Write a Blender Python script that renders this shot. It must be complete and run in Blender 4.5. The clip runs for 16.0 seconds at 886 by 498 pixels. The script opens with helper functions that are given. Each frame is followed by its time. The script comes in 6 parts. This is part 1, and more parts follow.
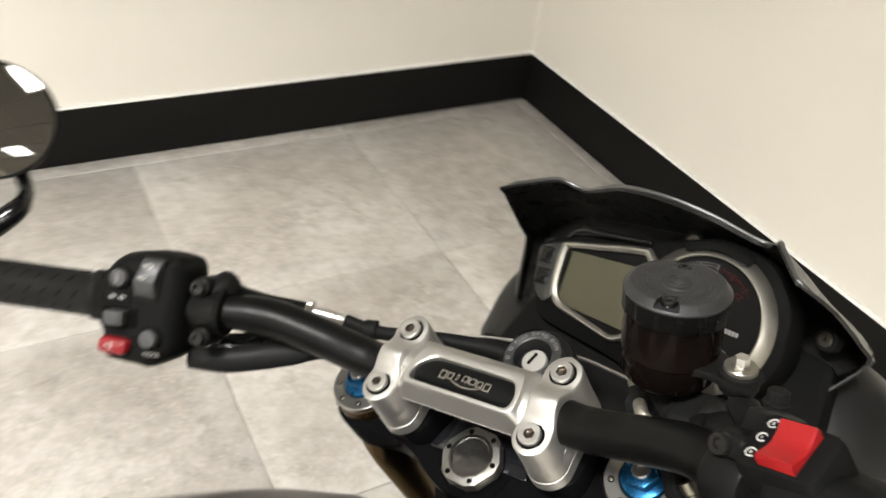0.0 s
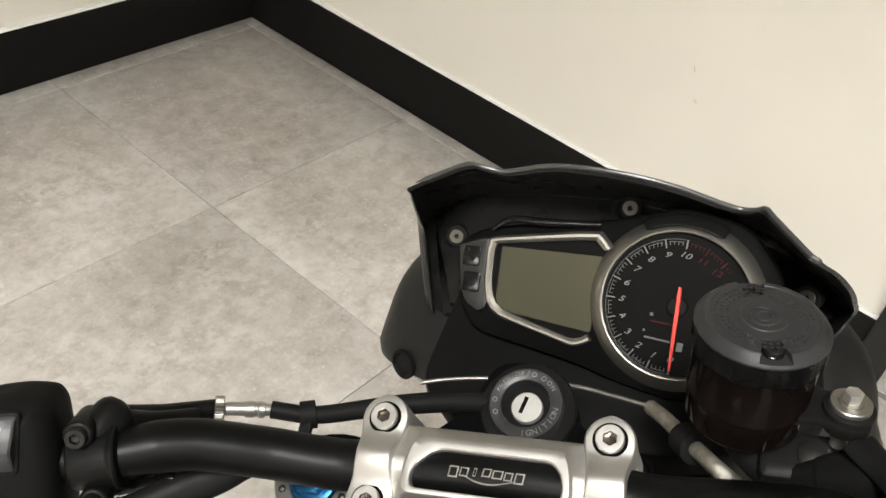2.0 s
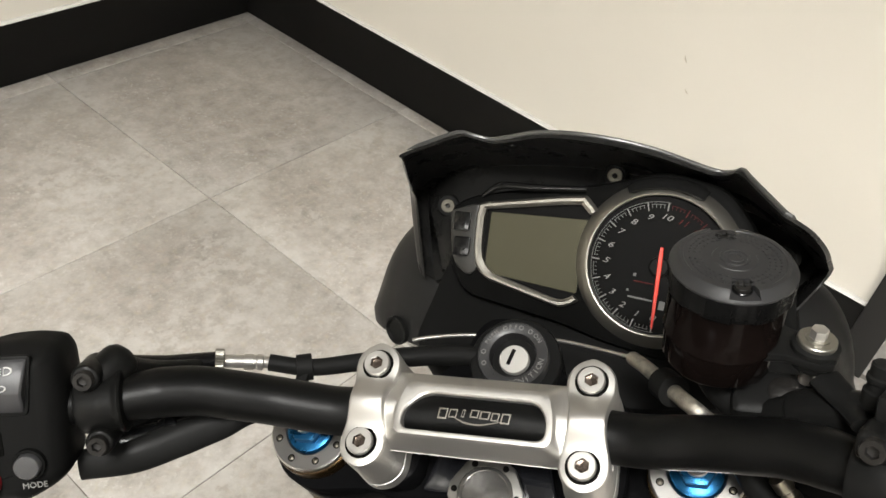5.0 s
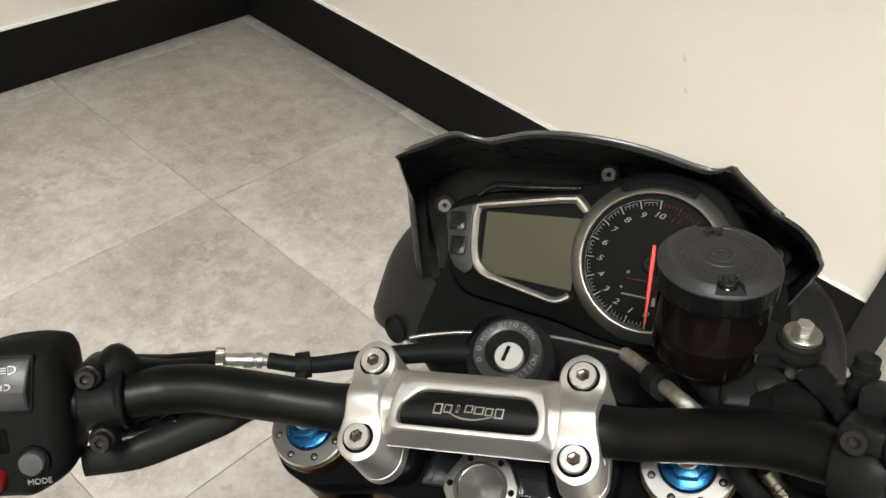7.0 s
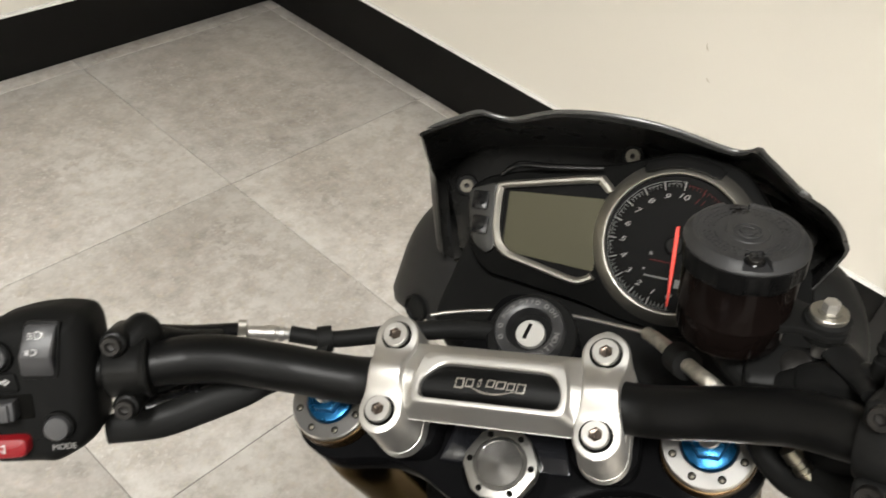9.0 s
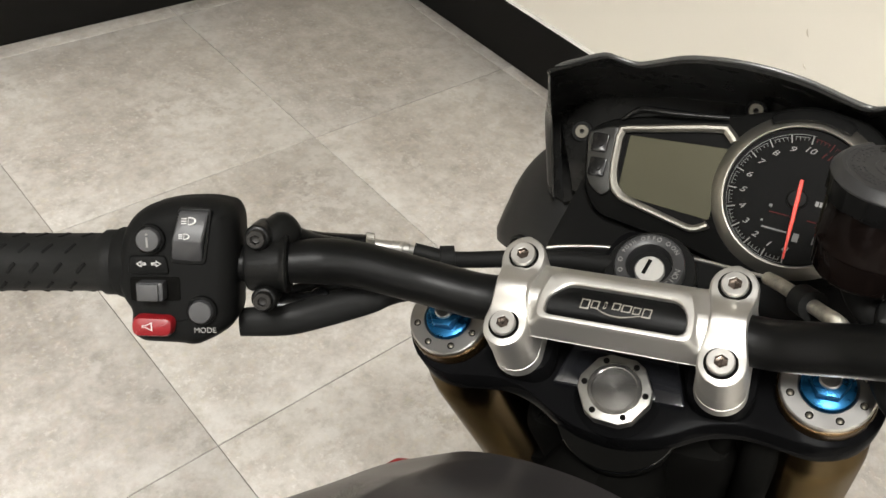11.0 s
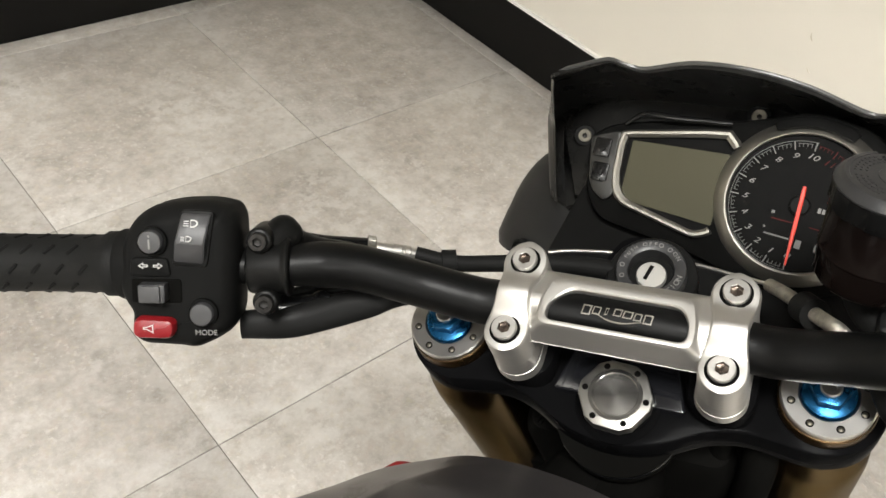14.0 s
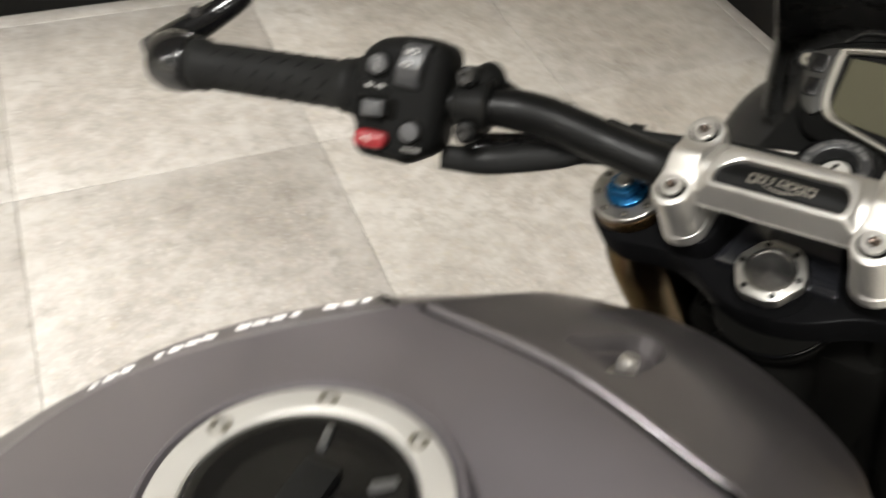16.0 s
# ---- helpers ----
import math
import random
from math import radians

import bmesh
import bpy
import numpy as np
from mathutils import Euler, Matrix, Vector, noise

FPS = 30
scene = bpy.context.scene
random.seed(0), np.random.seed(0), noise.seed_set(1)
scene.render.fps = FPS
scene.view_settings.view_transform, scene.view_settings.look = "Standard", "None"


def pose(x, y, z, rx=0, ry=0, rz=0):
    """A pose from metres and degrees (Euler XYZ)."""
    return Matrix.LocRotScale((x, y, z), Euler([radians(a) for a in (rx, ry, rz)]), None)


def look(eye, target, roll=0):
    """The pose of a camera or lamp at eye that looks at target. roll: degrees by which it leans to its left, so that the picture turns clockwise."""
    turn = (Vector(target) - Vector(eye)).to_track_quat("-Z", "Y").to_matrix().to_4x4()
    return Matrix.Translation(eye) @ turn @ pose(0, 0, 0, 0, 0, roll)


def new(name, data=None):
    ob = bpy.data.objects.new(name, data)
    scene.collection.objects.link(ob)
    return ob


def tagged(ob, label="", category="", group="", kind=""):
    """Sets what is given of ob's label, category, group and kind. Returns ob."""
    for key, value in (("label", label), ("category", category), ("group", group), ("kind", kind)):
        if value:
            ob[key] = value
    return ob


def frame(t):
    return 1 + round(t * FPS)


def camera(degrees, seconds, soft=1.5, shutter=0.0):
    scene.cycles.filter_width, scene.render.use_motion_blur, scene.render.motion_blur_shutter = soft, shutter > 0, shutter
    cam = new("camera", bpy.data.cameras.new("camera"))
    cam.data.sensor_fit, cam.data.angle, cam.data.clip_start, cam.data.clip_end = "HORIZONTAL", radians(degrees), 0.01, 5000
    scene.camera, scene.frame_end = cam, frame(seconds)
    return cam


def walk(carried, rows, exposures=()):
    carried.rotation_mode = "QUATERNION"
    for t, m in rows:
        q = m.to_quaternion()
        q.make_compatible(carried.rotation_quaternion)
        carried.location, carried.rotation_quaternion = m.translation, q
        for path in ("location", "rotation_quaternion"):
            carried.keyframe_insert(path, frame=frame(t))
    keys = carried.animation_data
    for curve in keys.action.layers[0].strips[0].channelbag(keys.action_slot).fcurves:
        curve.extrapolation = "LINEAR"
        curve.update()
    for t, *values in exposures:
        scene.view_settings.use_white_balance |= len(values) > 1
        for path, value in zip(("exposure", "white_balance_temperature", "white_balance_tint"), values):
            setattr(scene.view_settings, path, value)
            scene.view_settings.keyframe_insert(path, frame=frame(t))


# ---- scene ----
cam = camera(53.8, 16.0, soft=1.55, shutter=0.5)
PATH = [
    (0, (-1.809, -2.448, 1.46), (-0.947, -1.081, 0.282), 7.7),
    (0.2, (-1.816, -2.389, 1.457), (-0.825, -1.155, 0.233), 6.4),
    (0.5, (-1.83, -2.331, 1.444), (-0.713, -1.248, 0.188), 7.4),
    (1, (-1.838, -2.277, 1.436), (-0.616, -1.321, 0.174), 9.9),
    (1.5, (-1.821, -2.229, 1.426), (-0.554, -1.346, 0.155), 11.3),
    (2, (-1.816, -2.224, 1.424), (-0.551, -1.351, 0.144), 10.5),
    (2.5, (-1.824, -2.225, 1.425), (-0.558, -1.349, 0.148), 9.8),
    (3, (-1.823, -2.231, 1.424), (-0.546, -1.367, 0.15), 10.1),
    (3.5, (-1.826, -2.231, 1.421), (-0.549, -1.373, 0.143), 10.4),
    (4, (-1.827, -2.232, 1.421), (-0.548, -1.378, 0.143), 10.6),
    (4.5, (-1.833, -2.24, 1.42), (-0.557, -1.383, 0.14), 10.7),
    (4.7, (-1.838, -2.246, 1.419), (-0.565, -1.383, 0.14), 10.7),
    (7, (-1.843, -2.26, 1.426), (-0.577, -1.386, 0.147), 9.9),
    (7.5, (-1.839, -2.259, 1.423), (-0.574, -1.392, 0.14), 10.2),
    (8, (-1.84, -2.257, 1.422), (-0.573, -1.392, 0.138), 10.3),
    (8.5, (-1.84, -2.26, 1.423), (-0.572, -1.396, 0.139), 10.3),
    (9, (-1.85, -2.261, 1.418), (-0.617, -1.372, 0.119), 10.1),
    (9.5, (-1.882, -2.264, 1.408), (-0.714, -1.325, 0.084), 10.3),
    (10, (-1.9, -2.26, 1.396), (-0.772, -1.298, 0.054), 11.1),
    (10.2, (-1.905, -2.255, 1.393), (-0.781, -1.297, 0.044), 11.5),
    (12.5, (-1.905, -2.257, 1.395), (-0.776, -1.306, 0.045), 12.1),
    (13, (-1.905, -2.257, 1.396), (-0.776, -1.305, 0.047), 12.2),
    (13.5, (-1.904, -2.255, 1.396), (-0.776, -1.303, 0.047), 12.2),
    (14, (-1.904, -2.254, 1.395), (-0.782, -1.298, 0.044), 12.2),
    (14.5, (-1.903, -2.258, 1.396), (-0.777, -1.304, 0.047), 12.3),
    (15, (-1.904, -2.266, 1.398), (-0.787, -1.302, 0.048), 12.0),
    (15.4, (-1.908, -2.286, 1.39), (-0.874, -1.266, 0.016), 11.0),
    (15.5, (-1.911, -2.296, 1.39), (-0.922, -1.25, 0.001), 10.3),
    (15.7, (-1.919, -2.317, 1.384), (-1.034, -1.207, -0.025), 9.7),
    (15.9, (-1.916, -2.348, 1.386), (-1.212, -1.167, -0.066), 7.0),
    (16, (-1.929, -2.372, 1.376), (-1.273, -1.143, -0.059), 7.1),
]
walk(cam, [(t, look(eye, target, roll)) for t, eye, target, roll in PATH],
     exposures=((0.0, 0.20), (0.5, 0.08), (1.2, 0.05), (2.0, 0.04), (9.0, 0.03), (10.5, 0.05), (12.5, 0.10), (14.0, 0.05), (15.5, 0.09), (16.0, 0.07)))

# ---- world and lights ----
world = bpy.data.worlds.new("world")
scene.world = world
world.use_nodes = True
world.node_tree.nodes["Background"].inputs[0].default_value = (1.0, 0.93, 0.84, 1)
world.node_tree.nodes["Background"].inputs[1].default_value = 0.02
scene.view_settings.exposure = 0.0
CEILING = 2.85
LAMP_WARM = (1.0, 0.985, 0.945)
PANELS = [(x, y) for x in (-2.7, -4.7, -6.4) for y in (-2.5, -4.6, -6.6)]
LAMP_POWER = 67.0


# ---- materials ----
def material(name, colour, rough=0.5, metal=0.0, spread=0.12, scale=18.0, fine=260.0, bump=0.05, rough_spread=0.08, coat=0.0, spec=0.5, stretch=(1, 1, 1)):
    """A surface with broad stains and fine grain in colour, gloss and relief."""
    m = bpy.data.materials.new(name)
    m.use_nodes = True
    nt = m.node_tree
    bsdf = nt.nodes["Principled BSDF"]
    coord = nt.nodes.new("ShaderNodeTexCoord")
    mapping = nt.nodes.new("ShaderNodeMapping")
    mapping.inputs["Scale"].default_value = stretch
    nt.links.new(coord.outputs["Object"], mapping.inputs["Vector"])
    broad, grain = nt.nodes.new("ShaderNodeTexNoise"), nt.nodes.new("ShaderNodeTexNoise")
    broad.inputs["Scale"].default_value, broad.inputs["Detail"].default_value = scale, 5.0
    grain.inputs["Scale"].default_value, grain.inputs["Detail"].default_value = fine, 3.0
    for n in (broad, grain):
        nt.links.new(mapping.outputs["Vector"], n.inputs["Vector"])
    mix = nt.nodes.new("ShaderNodeMath")
    mix.operation = "MULTIPLY_ADD"
    nt.links.new(grain.outputs["Fac"], mix.inputs[0])
    mix.inputs[1].default_value = 0.35
    nt.links.new(broad.outputs["Fac"], mix.inputs[2])
    ramp = nt.nodes.new("ShaderNodeMapRange")
    ramp.inputs["From Min"].default_value, ramp.inputs["From Max"].default_value = 0.42, 0.95
    ramp.inputs["To Min"].default_value, ramp.inputs["To Max"].default_value = 1.0 - spread, 1.0 + spread
    nt.links.new(mix.outputs[0], ramp.inputs["Value"])
    tint = nt.nodes.new("ShaderNodeVectorMath")
    tint.operation = "SCALE"
    tint.inputs[0].default_value = colour
    nt.links.new(ramp.outputs["Result"], tint.inputs["Scale"])
    nt.links.new(tint.outputs["Vector"], bsdf.inputs["Base Color"])
    gloss = nt.nodes.new("ShaderNodeMapRange")
    gloss.inputs["From Min"].default_value, gloss.inputs["From Max"].default_value = 0.42, 0.95
    gloss.inputs["To Min"].default_value, gloss.inputs["To Max"].default_value = max(rough - rough_spread, 0.02), min(rough + rough_spread, 1)
    nt.links.new(mix.outputs[0], gloss.inputs["Value"])
    nt.links.new(gloss.outputs["Result"], bsdf.inputs["Roughness"])
    bsdf.inputs["Metallic"].default_value = metal
    bsdf.inputs["Specular IOR Level"].default_value = spec
    bsdf.inputs["Coat Weight"].default_value = coat
    bsdf.inputs["Coat Roughness"].default_value = 0.06
    if bump > 0:
        b = nt.nodes.new("ShaderNodeBump")
        b.inputs["Strength"].default_value = bump
        b.inputs["Distance"].default_value = 0.001
        nt.links.new(grain.outputs["Fac"], b.inputs["Height"])
        nt.links.new(b.outputs["Normal"], bsdf.inputs["Normal"])
    return m


def tile_material():
    """Cement-look floor tile: cloudy beige grey, pale scuffs and specks, each tile's pattern a little different, its
    tone scaled by the object colour.
    """
    m = bpy.data.materials.new("cement_tile")
    m.use_nodes = True
    nt, links = m.node_tree, m.node_tree.links
    bsdf = nt.nodes["Principled BSDF"]
    geo, info = nt.nodes.new("ShaderNodeNewGeometry"), nt.nodes.new("ShaderNodeObjectInfo")
    shift = nt.nodes.new("ShaderNodeVectorMath")
    shift.operation = "MULTIPLY_ADD"
    links.new(info.outputs["Random"], shift.inputs[0])
    shift.inputs[1].default_value = (7, 13, 5)
    links.new(geo.outputs["Position"], shift.inputs[2])

    def noise_at(scale, detail, rough=0.6):
        n = nt.nodes.new("ShaderNodeTexNoise")
        n.inputs["Scale"].default_value, n.inputs["Detail"].default_value, n.inputs["Roughness"].default_value = scale, detail, rough
        links.new(shift.outputs["Vector"], n.inputs["Vector"])
        return n.outputs["Fac"]

    def ranged(value, a, b, lo, hi):
        r = nt.nodes.new("ShaderNodeMapRange")
        for key, v in (("From Min", a), ("From Max", b), ("To Min", lo), ("To Max", hi)):
            r.inputs[key].default_value = v
        links.new(value, r.inputs["Value"])
        return r.outputs["Result"]

    cloud, blotch, grain = noise_at(3.2, 4, 0.5), noise_at(19, 8, 0.70), noise_at(95, 4, 0.62)

    def added(*values):
        total = values[0]
        for v in values[1:]:
            n = nt.nodes.new("ShaderNodeMath")
            n.operation = "ADD"
            links.new(total, n.inputs[0])
            links.new(v, n.inputs[1])
            total = n.outputs[0]
        return total

    def blended(factor, a, colour):
        n = nt.nodes.new("ShaderNodeMix")
        n.data_type = "RGBA"
        links.new(factor, n.inputs["Factor"])
        links.new(a, n.inputs["A"])
        n.inputs["B"].default_value = (*colour, 1)
        return n.outputs["Result"]

    def times(a, b):
        n = nt.nodes.new("ShaderNodeMath")
        n.operation = "MULTIPLY"
        links.new(a, n.inputs[0])
        links.new(b, n.inputs[1])
        return n.outputs[0]

    ramp = nt.nodes.new("ShaderNodeValToRGB")
    ramp.color_ramp.elements[0].position, ramp.color_ramp.elements[0].color = 0.28, (0.342, 0.316, 0.287, 1)
    ramp.color_ramp.elements[1].position, ramp.color_ramp.elements[1].color = 0.74, (0.620, 0.599, 0.569, 1)
    mid = ramp.color_ramp.elements.new(0.5)
    mid.color = (0.468, 0.441, 0.408, 1)
    value = added(ranged(cloud, 0, 1, 0.14, 0.60), ranged(blotch, 0.2, 0.8, -0.19, 0.45), ranged(grain, 0.3, 0.7, -0.045, 0.045))
    links.new(value, ramp.inputs["Fac"])
    rosy = blended(ranged(noise_at(48, 3), 0.52, 0.66, 0, 0.42), ramp.outputs["Color"], (0.50, 0.435, 0.385))
    ochre = blended(ranged(noise_at(70, 3), 0.56, 0.68, 0, 0.36), rosy, (0.52, 0.475, 0.36))
    speck = times(ranged(noise_at(82, 4, 0.66), 0.56, 0.64, 0, 1), ranged(noise_at(7, 5, 0.66), 0.42, 0.62, 0.06, 0.46))
    patch = times(ranged(noise_at(26, 8, 0.70), 0.46, 0.56, 0, 1), ranged(noise_at(3.0, 5, 0.62), 0.50, 0.62, 0, 0.55))
    chalk = blended(patch, ochre, (0.665, 0.65, 0.625))
    local = nt.nodes.new("ShaderNodeTexCoord")
    parts3 = nt.nodes.new("ShaderNodeSeparateXYZ")
    links.new(local.outputs["Generated"], parts3.inputs[0])
    edge = None
    for axis in ("X", "Y"):
        side = ranged(parts3.outputs[axis], 0, 1, -1, 1)
        power = times(times(side, side), times(side, side))
        edge = power if edge is None else added(edge, power)
    worn = times(ranged(edge, 0.28, 1.15, 0, 0.78), ranged(noise_at(21, 8, 0.72), 0.42, 0.60, 0.05, 1.0))
    chalk = blended(worn, chalk, (0.63, 0.612, 0.585))
    pale = blended(speck, chalk, (0.74, 0.725, 0.70))
    tone = nt.nodes.new("ShaderNodeVectorMath")
    tone.operation = "SCALE"
    links.new(pale, tone.inputs[0])
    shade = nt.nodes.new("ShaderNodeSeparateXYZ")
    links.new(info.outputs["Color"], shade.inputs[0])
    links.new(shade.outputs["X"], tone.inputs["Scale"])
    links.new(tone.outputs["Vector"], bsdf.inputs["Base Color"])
    links.new(ranged(blotch, 0.3, 0.7, 0.42, 0.62), bsdf.inputs["Roughness"])
    b = nt.nodes.new("ShaderNodeBump")
    b.inputs["Strength"].default_value, b.inputs["Distance"].default_value = 0.12, 0.001
    links.new(grain, b.inputs["Height"])
    links.new(b.outputs["Normal"], bsdf.inputs["Normal"])
    return m


def glow_material(name, colour, strength):
    m = bpy.data.materials.new(name)
    m.use_nodes = True
    bsdf = m.node_tree.nodes["Principled BSDF"]
    bsdf.inputs["Emission Color"].default_value = (*colour, 1)
    bsdf.inputs["Emission Strength"].default_value = strength
    return m


def clear_material(name, colour, rough, weight):
    m = bpy.data.materials.new(name)
    m.use_nodes = True
    bsdf = m.node_tree.nodes["Principled BSDF"]
    bsdf.inputs["Base Color"].default_value = (*colour, 1)
    bsdf.inputs["Roughness"].default_value = rough
    bsdf.inputs["Transmission Weight"].default_value = weight
    bsdf.inputs["IOR"].default_value = 1.45
    return m


TILE = tile_material()
GROUT = material("grout", (0.23, 0.214, 0.193), 0.85, spread=0.65, scale=5, bump=0.2)
PAINT = material("wall_paint", (0.735, 0.708, 0.645), 0.75, spread=0.03, scale=1.5, fine=420, bump=0.12, spec=0.3)
CEIL = material("ceiling_paint", (0.20, 0.19, 0.175), 0.85, spread=0.04, scale=2, bump=0.05)
BASE = material("baseboard_paint", (0.0078, 0.0075, 0.0070), 0.6, spread=0.15, scale=6, bump=0.05, spec=0.12)
BEAD = material("white_sealant", (0.93, 0.92, 0.90), 0.35, spread=0.02, bump=0.02)
BLACK = material("satin_black_plastic", (0.0066, 0.0066, 0.0064), 0.40, spread=0.12, scale=40, fine=900, bump=0.04, spec=0.05)
MATT = material("matt_black_plastic", (0.0058, 0.0058, 0.0056), 0.50, spread=0.12, scale=40, fine=1100, bump=0.08, spec=0.022)
PERCH = material("satin_black_casting", (0.0040, 0.0040, 0.0038), 0.34, spread=0.15, scale=60, fine=900, bump=0.08, spec=0.10)
VISOR = material("moulded_black_flyscreen", (0.0100, 0.0098, 0.0092), 0.30, spread=0.12, scale=40, fine=900, bump=0.03, spec=0.20)
RUBBER = material("black_rubber", (0.0066, 0.0066, 0.0063), 0.60, spread=0.15, scale=60, fine=900, bump=0.12, spec=0.08)
ANOD = material("black_anodised_tube", (0.0030, 0.0030, 0.0029), 0.38, spread=0.08, scale=25, fine=700, bump=0.03, spec=0.11)
GLOSS = material("gloss_black_paint", (0.0035, 0.0035, 0.0037), 0.20, spread=0.1, scale=30, fine=500, bump=0.01, spec=0.35)
CAPGLOSS = material("polished_black_cap", (0.0035, 0.0034, 0.0032), 0.10, spread=0.1, scale=50, fine=500, bump=0.0, rough_spread=0.03, spec=0.30)
SILVER = material("satin_aluminium", (0.445, 0.434, 0.410), 0.50, 0.97, spread=0.02, scale=40, fine=1500, bump=0.01, rough_spread=0.03)
BRIGHT = material("machined_aluminium", (0.41, 0.400, 0.382), 0.32, 1.0, spread=0.03, scale=60, fine=1400, bump=0.01, rough_spread=0.04)
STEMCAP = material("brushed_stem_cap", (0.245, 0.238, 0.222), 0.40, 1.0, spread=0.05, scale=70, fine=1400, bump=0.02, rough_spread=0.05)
RINGMETAL = material("pale_bead_blasted_ring", (0.40, 0.39, 0.365), 0.58, 0.7, spread=0.04, scale=60, fine=900, bump=0.02)
STEEL = material("zinc_plated_steel", (0.50, 0.487, 0.462), 0.36, 0.95, spread=0.06, scale=90, bump=0.01)
DARKSTEEL = material("black_zinc_and_socket_shade", (0.012, 0.011, 0.010), 0.46, 0.4, spread=0.2, scale=120, bump=0.03, spec=0.25)
BRASS = material("pale_fitting", (0.20, 0.186, 0.150), 0.32, 1.0, spread=0.10, scale=90, bump=0.02)
BLUE = material("blue_anodised", (0.008, 0.075, 0.175), 0.28, 0.8, spread=0.10, scale=60, bump=0.01)
BRONZE = material("bronze_fork_tube", (0.100, 0.079, 0.055), 0.26, 1.0, spread=0.04, scale=12, fine=600, bump=0.0, rough_spread=0.01)
BRONZE.node_tree.nodes["Principled BSDF"].inputs["Specular Tint"].default_value = (0.50, 0.455, 0.385, 1)
GOLD = material("gold_fork_rim", (0.052, 0.032, 0.014), 0.30, 0.9, spread=0.1, scale=50, bump=0.01)
BEZEL = material("satin_nickel_bezel", (0.275, 0.262, 0.232), 0.40, 0.95, spread=0.03, scale=70, fine=1500, bump=0.01, rough_spread=0.04)
LCD = material("lcd_glass", (0.053, 0.050, 0.032), 0.45, spread=0.01, scale=8, fine=600, bump=0.0, rough_spread=0.02, spec=0.08)
FACE = material("dial_face", (0.0042, 0.0041, 0.0039), 0.55, spread=0.02, scale=60, bump=0.0, rough_spread=0.01, spec=0.04)
WHITE = material("white_print", (0.36, 0.355, 0.345), 0.5, spread=0.05, scale=90, bump=0.0)
EMBLEM = material("bronze_grey_print", (0.135, 0.122, 0.100), 0.45, spread=0.1, scale=90, bump=0.0)
GREYPRINT = material("grey_print", (0.075, 0.075, 0.072), 0.5, spread=0.1, scale=90, bump=0.0)
REDPRINT = material("red_print", (0.045, 0.004, 0.003), 0.5, spread=0.1, scale=90, bump=0.0, spec=0.1)
NEEDLE = material("orange_red_needle", (0.58, 0.032, 0.015), 0.4, spread=0.05, scale=60, bump=0.0)
RED = material("red_button_plastic", (0.205, 0.0075, 0.0085), 0.36, spread=0.08, scale=60, fine=900, bump=0.05, spec=0.28)
GREY = material("grey_button_plastic", (0.031, 0.031, 0.032), 0.45, spread=0.08, scale=60, fine=900, bump=0.08, spec=0.35)
COVER = material("satin_graphite_cover", (0.096, 0.088, 0.088), 0.34, 0.72, spread=0.08, scale=9, fine=1600, bump=0.06)
TANK = material("matt_graphite_paint", (0.134, 0.123, 0.132), 0.42, 0.72, spread=0.08, scale=9, fine=1600, bump=0.06)
# tank colour lightened to paint highlights on the joint lip and crease
TANKLINE = material("painted_edge_highlight", (0.165, 0.153, 0.160), 0.34, 0.6, spread=0.06, scale=40, bump=0.02)
SEAT = material("black_vinyl", (0.010, 0.010, 0.010), 0.55, spread=0.15, scale=30, fine=500, bump=0.3, spec=0.2)
TYRE = material("tyre_rubber", (0.010, 0.0098, 0.0095), 0.75, spread=0.2, scale=30, fine=300, bump=0.3, spec=0.12)
HOSE = material("braided_steel_hose", (0.46, 0.440, 0.385), 0.36, 0.9, spread=0.45, scale=150, fine=1800, bump=0.6)
AMBER = material("smoked_reservoir_plastic", (0.0036, 0.0024, 0.0021), 0.06, spread=0.3, scale=30, bump=0.01, rough_spread=0.03, spec=0.030)
MIRROR = material("mirror_glass", (0.18, 0.175, 0.165), 0.02, 1.0, spread=0.01, scale=5, bump=0.0, rough_spread=0.0)
DOORFRAME = material("black_door_frame", (0.012, 0.0118, 0.0115), 0.5, spread=0.12, scale=8, bump=0.05)
HOUSING = material("matt_instrument_housing", (0.0042, 0.0042, 0.0040), 0.46, spread=0.12, scale=40, fine=1100, bump=0.06, spec=0.014)
YOKE = material("black_lacquer", (0.0030, 0.0030, 0.0032), 0.12, spread=0.1, scale=30, fine=500, bump=0.0, rough_spread=0.02, spec=0.003)
PLATE = material("polished_black_plate", (0.0062, 0.0064, 0.0075), 0.10, spread=0.08, scale=30, fine=500, bump=0.0, rough_spread=0.02, spec=0.42)
# satin rim grey, lightened to stand for highlights on edges
EDGE = material("satin_rim_highlight", (0.032, 0.032, 0.031), 0.42, spread=0.1, scale=60, fine=900, bump=0.01, spec=1.0)
PANELGREY = material("dark_grey_panel", (0.026, 0.0255, 0.0235), 0.42, 0.5, spread=0.06, scale=60, fine=1200, bump=0.02)
DIALPRINT = material("dial_print", (0.165, 0.161, 0.155), 0.5, spread=0.06, scale=90, bump=0.0, spec=0.2)
# black of hidden metal parts, also used to paint shade in gaps and recesses
DARK = material("black_paint_and_shade", (0.0034, 0.0033, 0.0030), 0.55, spread=0.15, scale=40, fine=600, bump=0.05, spec=0.002)
# horn button's red darkened because it turns away from the lamps
HORNRED = material("shaded_red_plastic", (0.145, 0.0050, 0.0075), 0.40, spread=0.08, scale=60, fine=900, bump=0.05, spec=0.3)
# black of the cap's top, lightened as the lit face
CAPBLACK = material("lit_black_cap_top", (0.0185, 0.0185, 0.0190), 0.45, spread=0.14, scale=50, fine=900, bump=0.06, spec=0.26)
